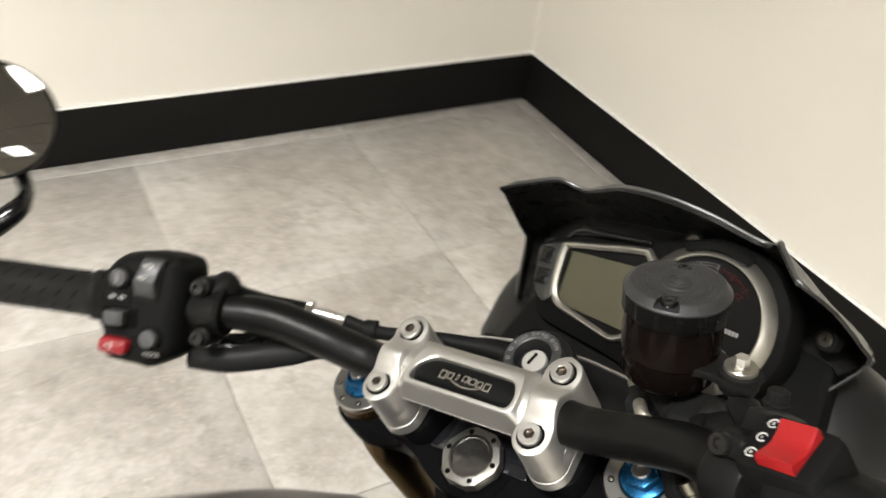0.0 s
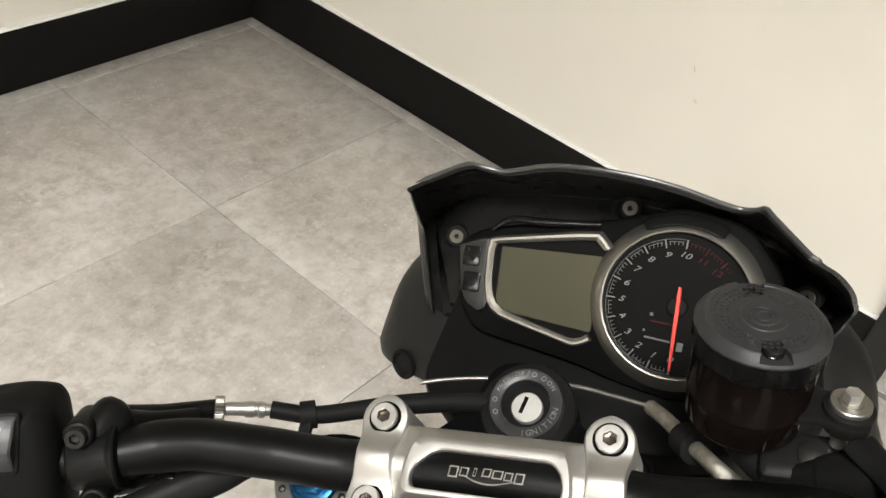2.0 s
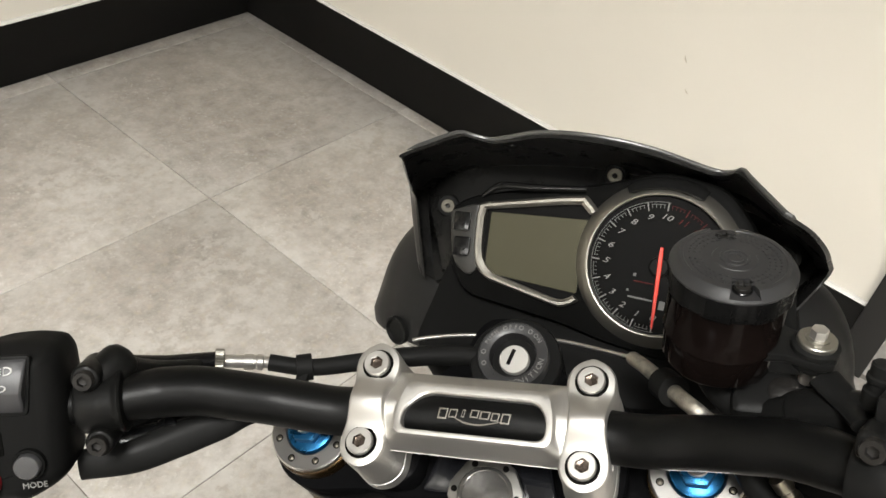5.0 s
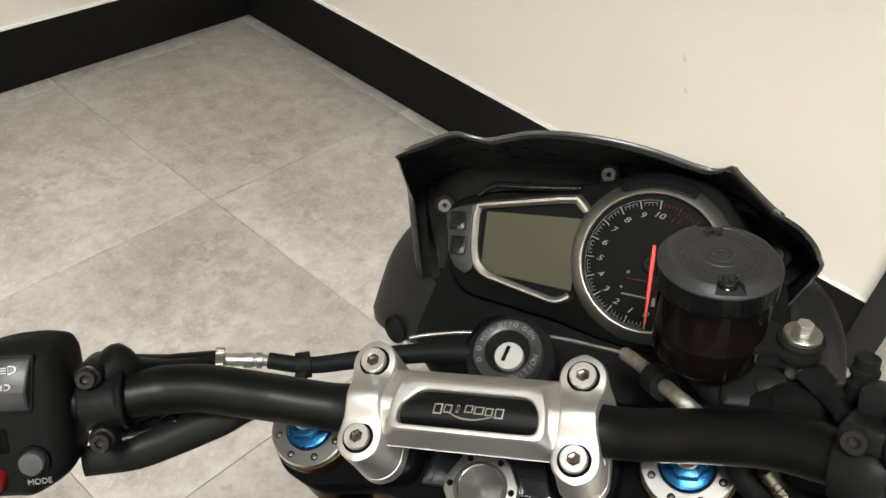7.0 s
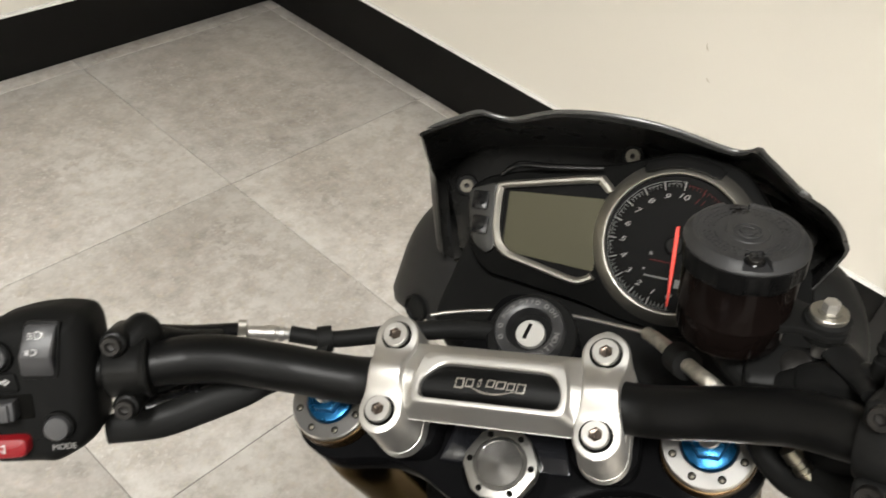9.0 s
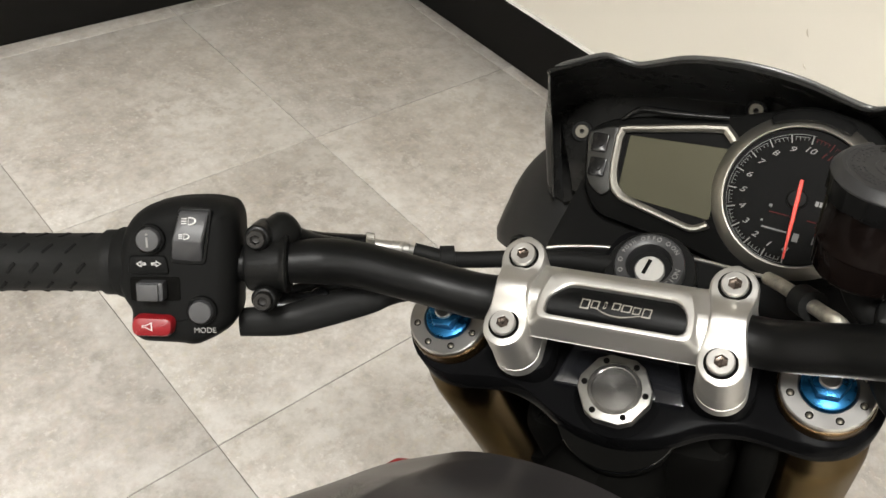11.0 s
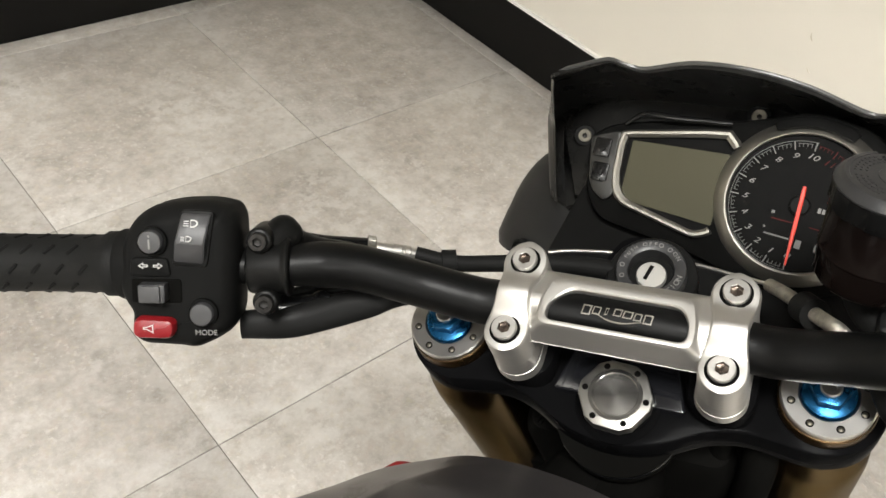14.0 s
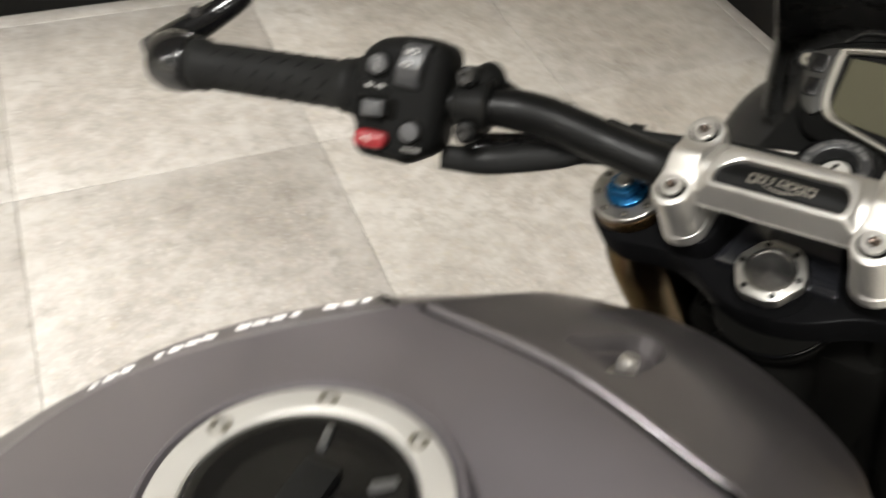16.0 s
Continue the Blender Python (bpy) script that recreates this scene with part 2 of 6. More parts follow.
TURNED = material("turned_aluminium", (0.25, 0.244, 0.232), 0.24, 1.0, spread=0.01, scale=60, fine=1400, bump=0.0, rough_spread=0.02)
SHELL = material("headlamp_shell_black", (0.0090, 0.0090, 0.0088), 0.42, spread=0.12, scale=40, fine=900, bump=0.05, spec=0.18)
SCREWGREY = material("dull_grey_screw", (0.095, 0.088, 0.072), 0.48, 0.9, spread=0.1, scale=120, bump=0.02)
LOCKGREY = material("lock_ring_grey", (0.024, 0.024, 0.0245), 0.34, spread=0.1, scale=50, fine=900, bump=0.03, spec=0.35)
# bronze reflection painted into the clamp bolts' sockets
SOCKET = material("socket_reflection_bronze", (0.115, 0.092, 0.076), 0.30, 0.9, spread=0.3, scale=200, bump=0.02)
BOLTHEAD = material("bright_plated_bolt", (0.48, 0.468, 0.444), 0.40, 0.9, spread=0.03, scale=90, bump=0.01)
# darker black for the cap's side, its shade put in the colour
SKIRT = material("shaded_black_cap_side", (0.0034, 0.0034, 0.0034), 0.30, spread=0.1, scale=40, fine=900, bump=0.03, spec=0.05)
LAMPGLOW = glow_material("lamp_diffuser", LAMP_WARM, 13.0)


# ---- mesh tools ----
def frame_of(origin, ex, ey, ez):
    m = Matrix((ex, ey, ez)).transposed().to_4x4()
    m.translation = origin
    return m


def finish(bm, mat, name, angle=38):
    bmesh.ops.remove_doubles(bm, verts=bm.verts, dist=1e-6)
    bmesh.ops.recalc_face_normals(bm, faces=bm.faces)
    me = bpy.data.meshes.new(name)
    bm.to_mesh(me)
    bm.free()
    if mat:
        me.materials.append(mat)
    me.polygons.foreach_set("use_smooth", [True] * len(me.polygons))
    me.set_sharp_from_angle(angle=radians(angle))
    return me


def part(name, bm, mat, parent, label="", m=None, angle=38):
    """Links a bmesh (in the frame m of the world) as one mesh object under parent."""
    if m is not None:
        bm.transform(m)
    root = parent
    while root.parent:
        root = root.parent
    bm.transform(Matrix.Translation(-root.location))
    ob = new(name, finish(bm, mat, name, angle))
    ob.parent = parent
    if label:
        ob["label"] = label
    return ob


def loft(bm, rings, caps=True, closed=True):
    rows = [[bm.verts.new(p) for p in ring] for ring in rings]
    n = len(rows[0])
    for a, b in zip(rows, rows[1:]):
        for i in range(n if closed else n - 1):
            j = (i + 1) % n
            try:
                bm.faces.new((a[i], a[j], b[j], b[i]))
            except ValueError:
                pass
    if caps and closed:
        for row in (rows[0], rows[-1]):
            try:
                bm.faces.new(row)
            except ValueError:
                pass
    return bm


def smooth_path(pts, steps=6):
    """Catmull-Rom through the points."""
    p = [Vector(q) for q in pts]
    p = [2 * p[0] - p[1]] + p + [2 * p[-1] - p[-2]]
    out = []
    for i in range(1, len(p) - 2):
        for s in range(steps):
            t = s / steps
            out.append(0.5 * (2 * p[i] + (p[i + 1] - p[i - 1]) * t + (2 * p[i - 1] - 5 * p[i] + 4 * p[i + 1] - p[i + 2]) * t * t
                              + (3 * p[i] - p[i - 1] - 3 * p[i + 1] + p[i + 2]) * t * t * t))
    out.append(p[-2])
    return out


def tube(bm, pts, radius, seg=20, steps=6, flat=1.0, flat_axis=(0, 0, 1), smooth=True):
    """A swept tube; radius: a number, or one for each given point. flat squeezes it along flat_axis."""
    path = smooth_path(pts, steps) if smooth and len(pts) > 2 else [Vector(q) for q in pts]
    radii = [radius] * len(pts) if isinstance(radius, (int, float)) else list(radius)
    up, rings = Vector(flat_axis).normalized(), []
    for i, c in enumerate(path):
        d = (path[min(i + 1, len(path) - 1)] - path[max(i - 1, 0)]).normalized()
        side = d.cross(up)
        if side.length < 1e-3:
            side = d.cross(Vector((1, 0.01, 0)))
        side.normalize()
        top = side.cross(d).normalized()
        f = i / max(len(path) - 1, 1) * (len(radii) - 1)
        k = min(int(f), len(radii) - 2) if len(radii) > 1 else 0
        r = radii[0] if len(radii) == 1 else radii[k] + (radii[k + 1] - radii[k]) * (f - k)
        rings.append([c + r * (math.cos(a) * side + flat * math.sin(a) * top) for a in (2 * math.pi * s / seg for s in range(seg))])
    return loft(bm, rings)


def lathe(bm, profile, m=None, seg=32, caps=True):
    """profile: (radius, height) rows, turned about z."""
    m = m or Matrix()
    rings = [[m @ Vector((max(r, 1e-5) * math.cos(a), max(r, 1e-5) * math.sin(a), z)) for a in (2 * math.pi * s / seg for s in range(seg))] for r, z in profile]
    return loft(bm, rings, caps)


def prism(bm, outline, z0, z1, m=None, bevel=0.0, low_bevel=0.0):
    """An outline (counter-clockwise) raised from z0 to z1, with its upper edge rounded by bevel."""
    m = m or Matrix()
    pts = [Vector((x, y, 0)) for x, y in outline]
    n = len(pts)
    inward = []
    for i in range(n):
        a, b = (pts[i] - pts[i - 1]).normalized(), (pts[(i + 1) % n] - pts[i]).normalized()
        na, nb = Vector((-a.y, a.x, 0)), Vector((-b.y, b.x, 0))
        v = (na + nb)
        v = v / max(v.length_squared / 2, 0.35) if v.length > 1e-6 else na
        inward.append(v)

    def ring(off, z):
        return [m @ (p + q * off + Vector((0, 0, z))) for p, q in zip(pts, inward)]

    rings = [ring(low_bevel, z0)]
    if low_bevel:
        rings.append(ring(0, z0 + low_bevel))
    if bevel:
        rings += [ring(0, z1 - bevel), ring(bevel * 0.3, z1 - bevel * 0.3), ring(bevel, z1)]
    else:
        rings.append(ring(0, z1))
    return loft(bm, rings)


def rim(bm, outer, inner, z0, z1, m=None, bevel=0.0012):
    """A flat frame between two outlines with the same number of points."""
    m = m or Matrix()

    def mixed(k, z):
        return [m @ Vector((a[0] + (b[0] - a[0]) * k, a[1] + (b[1] - a[1]) * k, z)) for a, b in zip(outer, inner)]

    width = max(min(math.dist(a, b) for a, b in zip(outer, inner)), 1e-4)
    k = min(bevel / width, 0.45)
    rings = [mixed(0, z0), mixed(0, z1 - bevel), mixed(k, z1), mixed(1 - k, z1), mixed(1, z1 - bevel), mixed(1, z0)]
    rings.append(rings[0])
    return loft(bm, rings, caps=False)


def rounded(outline, radius, steps=4):
    """The outline with its corners rounded."""
    out, n = [], len(outline)
    for i in range(n):
        p, a, b = Vector(outline[i]), Vector(outline[i - 1]), Vector(outline[(i + 1) % n])
        r = min(radius, (a - p).length * 0.45, (b - p).length * 0.45)
        s, e = p + (a - p).normalized() * r, p + (b - p).normalized() * r
        for k in range(steps + 1):
            t = k / steps
            q = (1 - t) ** 2 * s + 2 * t * (1 - t) * p + t * t * e
            out.append((q.x, q.y))
    return out


def circle(r, n=32, cx=0.0, cy=0.0, start=0.0):
    return [(cx + r * math.cos(start + 2 * math.pi * i / n), cy + r * math.sin(start + 2 * math.pi * i / n)) for i in range(n)]


def box(bm, c, size, m=None, bevel=0.0, seg=2):
    m = m or Matrix()
    made = bmesh.ops.create_cube(bm, size=1.0, matrix=Matrix.Translation(c) @ Matrix.Diagonal((*size, 1)))
    verts = made["verts"]
    if bevel:
        edges = list({e for v in verts for e in v.link_edges})
        out = bmesh.ops.bevel(bm, geom=edges, offset=bevel, segments=seg, affect="EDGES", profile=0.6)
        verts = list({v for f in out["faces"] for v in f.verts} | {v for v in verts if v.is_valid})
    bmesh.ops.transform(bm, matrix=m, verts=[v for v in verts if v.is_valid])
    return bm


def axis_frame(p, direction, hint=(0, 0, 1)):
    """A frame at p whose z runs along direction."""
    z = Vector(direction).normalized()
    x = Vector(hint).cross(z)
    if x.length < 1e-3:
        x = Vector((1, 0, 0)).cross(z)
    x.normalize()
    return frame_of(Vector(p), x, z.cross(x), z)


def lettering(bm, words, size, m, depth=0.0003, shear=0.0):
    """Raised letters, centred, in the plane of m."""
    cu = bpy.data.curves.new("letters", "FONT")
    cu.body, cu.size, cu.align_x, cu.align_y, cu.extrude, cu.shear, cu.resolution_u = words, size, "CENTER", "CENTER", depth, shear, 3
    ob = new("letters", cu)
    me = bpy.data.meshes.new_from_object(ob.evaluated_get(bpy.context.evaluated_depsgraph_get()))
    me.transform(m)
    bm.from_mesh(me)
    bpy.data.objects.remove(ob)
    bpy.data.curves.remove(cu)
    bpy.data.meshes.remove(me)
    return bm


def bm_new():
    return bmesh.new()


def cut_away(bm, cutter):
    """The first bmesh less the second."""
    meshes = [finish(b, None, "cut") for b in (bm, cutter)]
    blank, tool = (new("cut", me) for me in meshes)
    cutting = blank.modifiers.new("cut", "BOOLEAN")
    cutting.operation, cutting.solver, cutting.object = "DIFFERENCE", "EXACT", tool
    whole = bpy.data.meshes.new_from_object(blank.evaluated_get(bpy.context.evaluated_depsgraph_get()))
    out = bm_new()
    out.from_mesh(whole)
    for ob in (blank, tool):
        bpy.data.objects.remove(ob)
    for me in meshes + [whole]:
        bpy.data.meshes.remove(me)
    return out


def pillow(bm, outline, levels, m=None):
    """An outline (counter-clockwise) lofted through levels of (inset, height)."""
    m = m or Matrix()
    pts = [Vector((x, y, 0)) for x, y in outline]
    n, inward = len(pts), []
    for i in range(n):
        a, b = (pts[i] - pts[i - 1]).normalized(), (pts[(i + 1) % n] - pts[i]).normalized()
        v = Vector((-a.y - b.y, a.x + b.x, 0))
        inward.append(v / max(v.length_squared / 2, 0.35))
    for _ in range(6):
        inward = [(inward[i - 1] + inward[i] * 2 + inward[(i + 1) % n]) / 4 for i in range(n)]
    return loft(bm, [[m @ (p + q * inset + Vector((0, 0, z))) for p, q in zip(pts, inward)] for inset, z in levels])


def socket_bolt(name, m, r, h, mat, parent, label="", hole=0.5, deep=0.55, hexed=True, inner=None):
    """A cap screw, its head's foot at the origin of m, with a hexagon socket."""
    bm, n = bm_new(), 24
    hexr = [r * hole * (1.0 / math.cos(((a + 30) % 60 - 30) * math.pi / 180) if hexed else 1.0) * 0.9 for a in (360 / n * i for i in range(n))]

    def ring(rr, z):
        return [m @ Vector((rr * math.cos(2 * math.pi * i / n), rr * math.sin(2 * math.pi * i / n), z)) for i in range(n)]

    def hexring(k, z):
        return [m @ Vector((k * hexr[i] * math.cos(2 * math.pi * i / n), k * hexr[i] * math.sin(2 * math.pi * i / n), z)) for i in range(n)]

    loft(bm, [ring(r, 0), ring(r, h * 0.82), ring(r * 0.93, h), hexring(1.08, h), hexring(1, h * 0.94), hexring(1, h * (1 - deep)), hexring(0.2, h * (1 - deep) - 0.0006)])
    ob = part(name, bm, mat, parent, label, angle=24)
    # socket faces take their own dark colour for the shade inside
    ob.data.materials.append(inner or DARKSTEEL)
    root = parent
    while root.parent:
        root = root.parent
    inv = m.inverted() @ Matrix.Translation(root.location)
    for f in ob.data.polygons:
        c = inv @ f.center
        if c.z < h * 0.93 and math.hypot(c.x, c.y) < r * hole * 1.02:
            f.material_index = 1
    return ob


def hex_bolt(name, m, r, h, mat, parent, label=""):
    bm = bm_new()
    o = [(r * math.cos(a), r * math.sin(a)) for a in (math.pi / 3 * i for i in range(6))]
    prism(bm, o, 0.0, h, m, bevel=h * 0.12)
    return part(name, bm, mat, parent, label)


# ---- the room ----
def structure(name, bm, mat, label, category, parent=None, angle=38):
    ob = new(name, finish(bm, mat, name, angle))
    if parent:
        ob.parent = parent
    return tagged(ob, label, category, kind="structure")


ROOM_X, ROOM_Y, THICK = -7.0, -8.6, 0.26
DOOR_A, DOOR_B, DOOR_TOP = -2.245, -3.145, 2.08
FRAME_W = 0.072
BOARD, BOARD_H = 0.012, 0.180

bm = bm_new()
box(bm, ((ROOM_X + 1.6) / 2, ROOM_Y / 2, -0.078), (1.6 - ROOM_X, -ROOM_Y + 0.5, 0.15))
floor = structure("floor", bm, GROUT, "cement-look tiled showroom floor with fine dark joints", "floor")

bm = bm_new()
box(bm, ((ROOM_X + BOARD) / 2, BOARD + THICK / 2, CEILING / 2), (BOARD - ROOM_X, THICK, CEILING))
structure("wall_north", bm, PAINT, "cream painted plaster wall above a black baseboard", "wall")
bm = bm_new()
y0, y1 = BOARD, DOOR_A + FRAME_W
box(bm, (BOARD + THICK / 2, (y0 + y1) / 2 + THICK / 2, CEILING / 2), (THICK, y0 - y1 + THICK, CEILING))
structure("wall_east", bm, PAINT, "cream painted plaster wall with two small scuffs", "wall")
bm = bm_new()
y0, y1 = DOOR_B - FRAME_W, ROOM_Y
box(bm, (BOARD + THICK / 2, (y0 + y1) / 2, CEILING / 2), (THICK, y0 - y1, CEILING))
structure("wall_east_far", bm, PAINT, "cream painted plaster wall beyond the doorway", "wall")
bm = bm_new()
box(bm, (BOARD + THICK / 2, (DOOR_A + DOOR_B) / 2, (DOOR_TOP + FRAME_W + CEILING) / 2), (THICK, DOOR_A - DOOR_B + 2 * FRAME_W, CEILING - DOOR_TOP - FRAME_W))
structure("wall_over_door", bm, PAINT, "cream painted plaster over the doorway", "wall")
bm = bm_new()
box(bm, (ROOM_X - 0.1, ROOM_Y / 2, CEILING / 2), (0.2, -ROOM_Y, CEILING))
structure("wall_west", bm, PAINT, "plain cream painted wall", "wall")
bm = bm_new()
box(bm, (ROOM_X / 2, ROOM_Y - 0.1, CEILING / 2), (-ROOM_X + 0.4, 0.2, CEILING))
structure("wall_south", bm, PAINT, "plain cream painted wall", "wall")
bm = bm_new()
box(bm, (1.55, (DOOR_A + DOOR_B) / 2, CEILING / 2), (0.1, 3.0, CEILING))
box(bm, (0.9, DOOR_A + 0.95, CEILING / 2), (1.26, 0.1, CEILING))
box(bm, (0.9, DOOR_B - 0.95, CEILING / 2), (1.26, 0.1, CEILING))
structure("wall_passage", bm, PAINT, "plain walls of the unlit passage behind the doorway", "wall")
bm = bm_new()
box(bm, ((ROOM_X + 1.6) / 2, ROOM_Y / 2, CEILING + 0.05), (1.6 - ROOM_X, -ROOM_Y + 0.6, 0.1))
for k in range(1, 12):
    box(bm, ((ROOM_X + 0.0) / 2, -0.72 * k, CEILING - 0.006), (-ROOM_X, 0.022, 0.012))
for k in range(1, 10):
    box(bm, (-0.72 * k, ROOM_Y / 2, CEILING - 0.005), (0.022, -ROOM_Y, 0.010))
structure("ceiling", bm, CEIL, "grey suspended ceiling with a grid of thin rails", "ceiling")


def board(name, x0, x1, y0, y1):
    """A black skirting with a white bead on its upper edge."""
    bm = bm_new()
    box(bm, ((x0 + x1) / 2, (y0 + y1) / 2, BOARD_H / 2), (abs(x1 - x0), abs(y1 - y0), BOARD_H), bevel=0.0012)
    b = structure(name, bm, BASE, "tall matt black painted baseboard", "baseboard")
    bm = bm_new()
    box(bm, ((x0 + x1) / 2, (y0 + y1) / 2, BOARD_H + 0.0045), (abs(x1 - x0) - 0.0004, abs(y1 - y0) - 0.0004, 0.009), bevel=0.0020)
    ob = new("bead", finish(bm, BEAD, "bead"))
    ob.parent = b
    ob["label"] = "thin white sealant bead on the upper edge"
    return b


board("baseboard", ROOM_X, BOARD - 0.0, 0, BOARD)
board("baseboard", 0, BOARD, DOOR_A + FRAME_W, -0.0004)
board("baseboard", 0, BOARD, ROOM_Y, DOOR_B - FRAME_W)

# door frame: black jambs and head lining the opening
bm = bm_new()
box(bm, (BOARD + THICK / 2 - 0.006, DOOR_A + FRAME_W / 2, DOOR_TOP / 2), (THICK + 0.03, FRAME_W, DOOR_TOP), bevel=0.003)
door = structure("door_frame", bm, DOORFRAME, "plain matt black door frame of an open passage", "door frame")
bm = bm_new()
box(bm, (BOARD + THICK / 2 - 0.006, DOOR_B - FRAME_W / 2, DOOR_TOP / 2), (THICK + 0.03, FRAME_W, DOOR_TOP), bevel=0.003)
j = new("jamb", finish(bm, DOORFRAME, "jamb"))
j.parent = door
bm = bm_new()
box(bm, (BOARD + THICK / 2 - 0.006, (DOOR_A + DOOR_B) / 2, DOOR_TOP + FRAME_W / 2), (THICK + 0.03, DOOR_A - DOOR_B + 2 * FRAME_W, FRAME_W), bevel=0.003)
j = new("head_piece", finish(bm, DOORFRAME, "head_piece"))
j.parent = door

# two scuffs on the wall
for y, z, w, h in ((-1.566, 0.530, 0.010, 0.016), (-1.594, 0.457, 0.011, 0.009)):
    bm = bm_new()
    tube(bm, [(BOARD, y - w / 2, z - h / 2), (BOARD, y + w * 0.1, z - h * 0.1), (BOARD, y + w / 2, z + h / 2)], [0.0007, 0.0018, 0.0006], 8, 4)
    s = new("wall_scuff", finish(bm, material("scuff_mark", (0.56, 0.51, 0.43), 0.8, spread=0.2), "wall_scuff"))
    tagged(s, "small brown scuff mark on the cream wall", "scuff", group="scuffs on the wall", kind="structure")

# ceiling lamps
for k, (x, y) in enumerate(PANELS):
    lamp = tagged(new("ceiling_lamp"), "square recessed ceiling lamp with a white diffuser", "ceiling lamp", group="ceiling lamps")
    lamp.location = (x, y, CEILING)
    bm = bm_new()
    o = rounded([(-0.30, -0.30), (0.30, -0.30), (0.30, 0.30), (-0.30, 0.30)], 0.02)
    i = rounded([(-0.27, -0.27), (0.27, -0.27), (0.27, 0.27), (-0.27, 0.27)], 0.015)
    rim(bm, o, i, -0.018, -0.001, Matrix.Translation((x, y, CEILING)), 0.002)
    part("frame", bm, BEAD, lamp)
    bm = bm_new()
    box(bm, (x, y, CEILING - 0.012), (0.53, 0.53, 0.006))
    part("diffuser", bm, LAMPGLOW, lamp)
    data = bpy.data.lights.new("ceiling_light", "AREA")
    data.shape, data.size, data.energy, data.color = "SQUARE", 0.5, LAMP_POWER, LAMP_WARM
    data.spread = radians(136)
    new("ceiling_light", data).matrix_world = pose(x, y, CEILING - 0.02)

# ---- the motorcycle ----
# three frames: bars (turned a little to the left), chassis (in the steering head's slope), level chassis
BARS = frame_of(Vector((-1.5583, -2.0982, 1.0452)), Vector((0.4311, -0.8578, 0.2799)), Vector((0.7653, 0.5120, 0.3902)), Vector((-0.4780, 0.0460, 0.8772)))
HEAD = frame_of(Vector((-1.5828, -2.1146, 1.0327)), Vector((0.2873, -0.9355, 0.2057)), Vector((0.8300, 0.3503, 0.4339)), Vector((-0.4780, 0.0460, 0.8772)))
LEVEL = frame_of(Vector((-1.5828, -2.1146, 1.0327)), Vector((0.2873, -0.9355, 0.2057)), Vector((0.9559, 0.2936, 0.0)), Vector((-0.0604, 0.1966, 0.9786)))

bike = tagged(new("motorcycle"), "black and graphite naked motorcycle leaning on its side stand", "motorcycle")
bike.location = (-1.62, -2.13, 0.0)


def T(x, y, z):
    return Matrix.Translation((x, y, z))


# handlebar
half = [(0.0, 0.0, -0.0190), (0.062, -0.0014, -0.0190), (0.085, -0.0030, -0.0180), (0.1014, -0.0040, -0.0130), (0.1226, -0.0045, -0.0060), (0.1424, -0.0066, 0.0042), (0.1617, -0.0095, 0.0145), (0.180, -0.0160, 0.0245), (0.198, -0.0252, 0.0335)]
END = (0.428, -0.0975, 0.0985)
path = [(-x, y, z) for x, y, z in reversed(half[1:])] + half
bm = bm_new()
tube(bm, path, [0.0125, 0.0145] + [0.0146] * 13 + [0.0145, 0.0125], 28, 8)
for s in (-1, 1):
    tube(bm, [(s * 0.195, -0.0246, 0.0322), (s * END[0], END[1], END[2])], 0.0111, 20)
bar = part("handlebar", bm, ANOD, bike, "tapered black anodised handlebar tube", BARS)

# upper clamp with a bridge over the bar
clamp_bm = bm_new()
for s in (-1, 1):
    rings = []
    near = [0.0236 + 0.0138 * math.cos(math.pi / 2 * k / 10) for k in range(10)]
    for y in [-v for v in near] + [-0.0236 + 0.0472 * k / 18 for k in range(19)] + near[::-1]:
        end = max(0.0, abs(y) - 0.0236)
        hw = math.sqrt(max(0.0138 ** 2 - end ** 2, 1e-7)) - 0.0034 * max(0.0, math.cos(min(abs(y) / 0.0215, 1.0) * math.pi / 2)) ** 1.3
        top = -0.0062 + 0.0084 * (0.5 + 0.5 * math.cos(math.pi * min(abs(y) / 0.0175, 1.0)))
        e = min(0.0026, hw * 0.6)
        c = s * 0.0628
        rings.append([(c - hw, y, -0.036), (c - hw, y, top - e), (c - hw + e * 0.12, y, top - e * 0.55), (c - hw + e * 0.42, y, top - e * 0.16), (c - hw + e, y, top),
                      (c + hw - e, y, top), (c + hw - e * 0.42, y, top - e * 0.16), (c + hw - e * 0.12, y, top - e * 0.55), (c + hw, y, top - e), (c + hw, y, -0.036)])
    loft(clamp_bm, rings)
# the bridge: low foot, sloping faces, narrow rim and a slot through which the bar shows
slot = [(-0.0405, -0.0142), (0.0408, -0.0142), (0.0412, -0.0020), (0.0352, 0.0078), (-0.0292, 0.0082), (-0.0405, -0.0030)]


def bridge_ring(x, front, back, z_front, z_back, z_side, radius, k=0.0):
    """One ring of the bridge: six corners like the slot's, at three heights."""
    foot = [(-x, front), (x, front), (x, -0.002), (x - 0.004, back), (-x + 0.004, back), (-x, -0.002)]
    pts = [(a[0] + (b[0] - a[0]) * k, a[1] + (b[1] - a[1]) * k) for a, b in zip(foot, slot)]
    out = []
    for px, py in rounded(pts, radius, 5):
        f = (py - front) / (back - front)
        z = z_front + (z_back - z_front) * f
        z += (z_side - z) * max(0.0, (abs(px) - (x - 0.008)) / 0.008) ** 2 * (1 - k)
        if k == 0.0 and abs(px) > 0.044:
            z = max(z, -0.0190 + math.sqrt(max(0.0160 ** 2 - py * py, 0.0)))
        out.append((px, py, z))
    return out


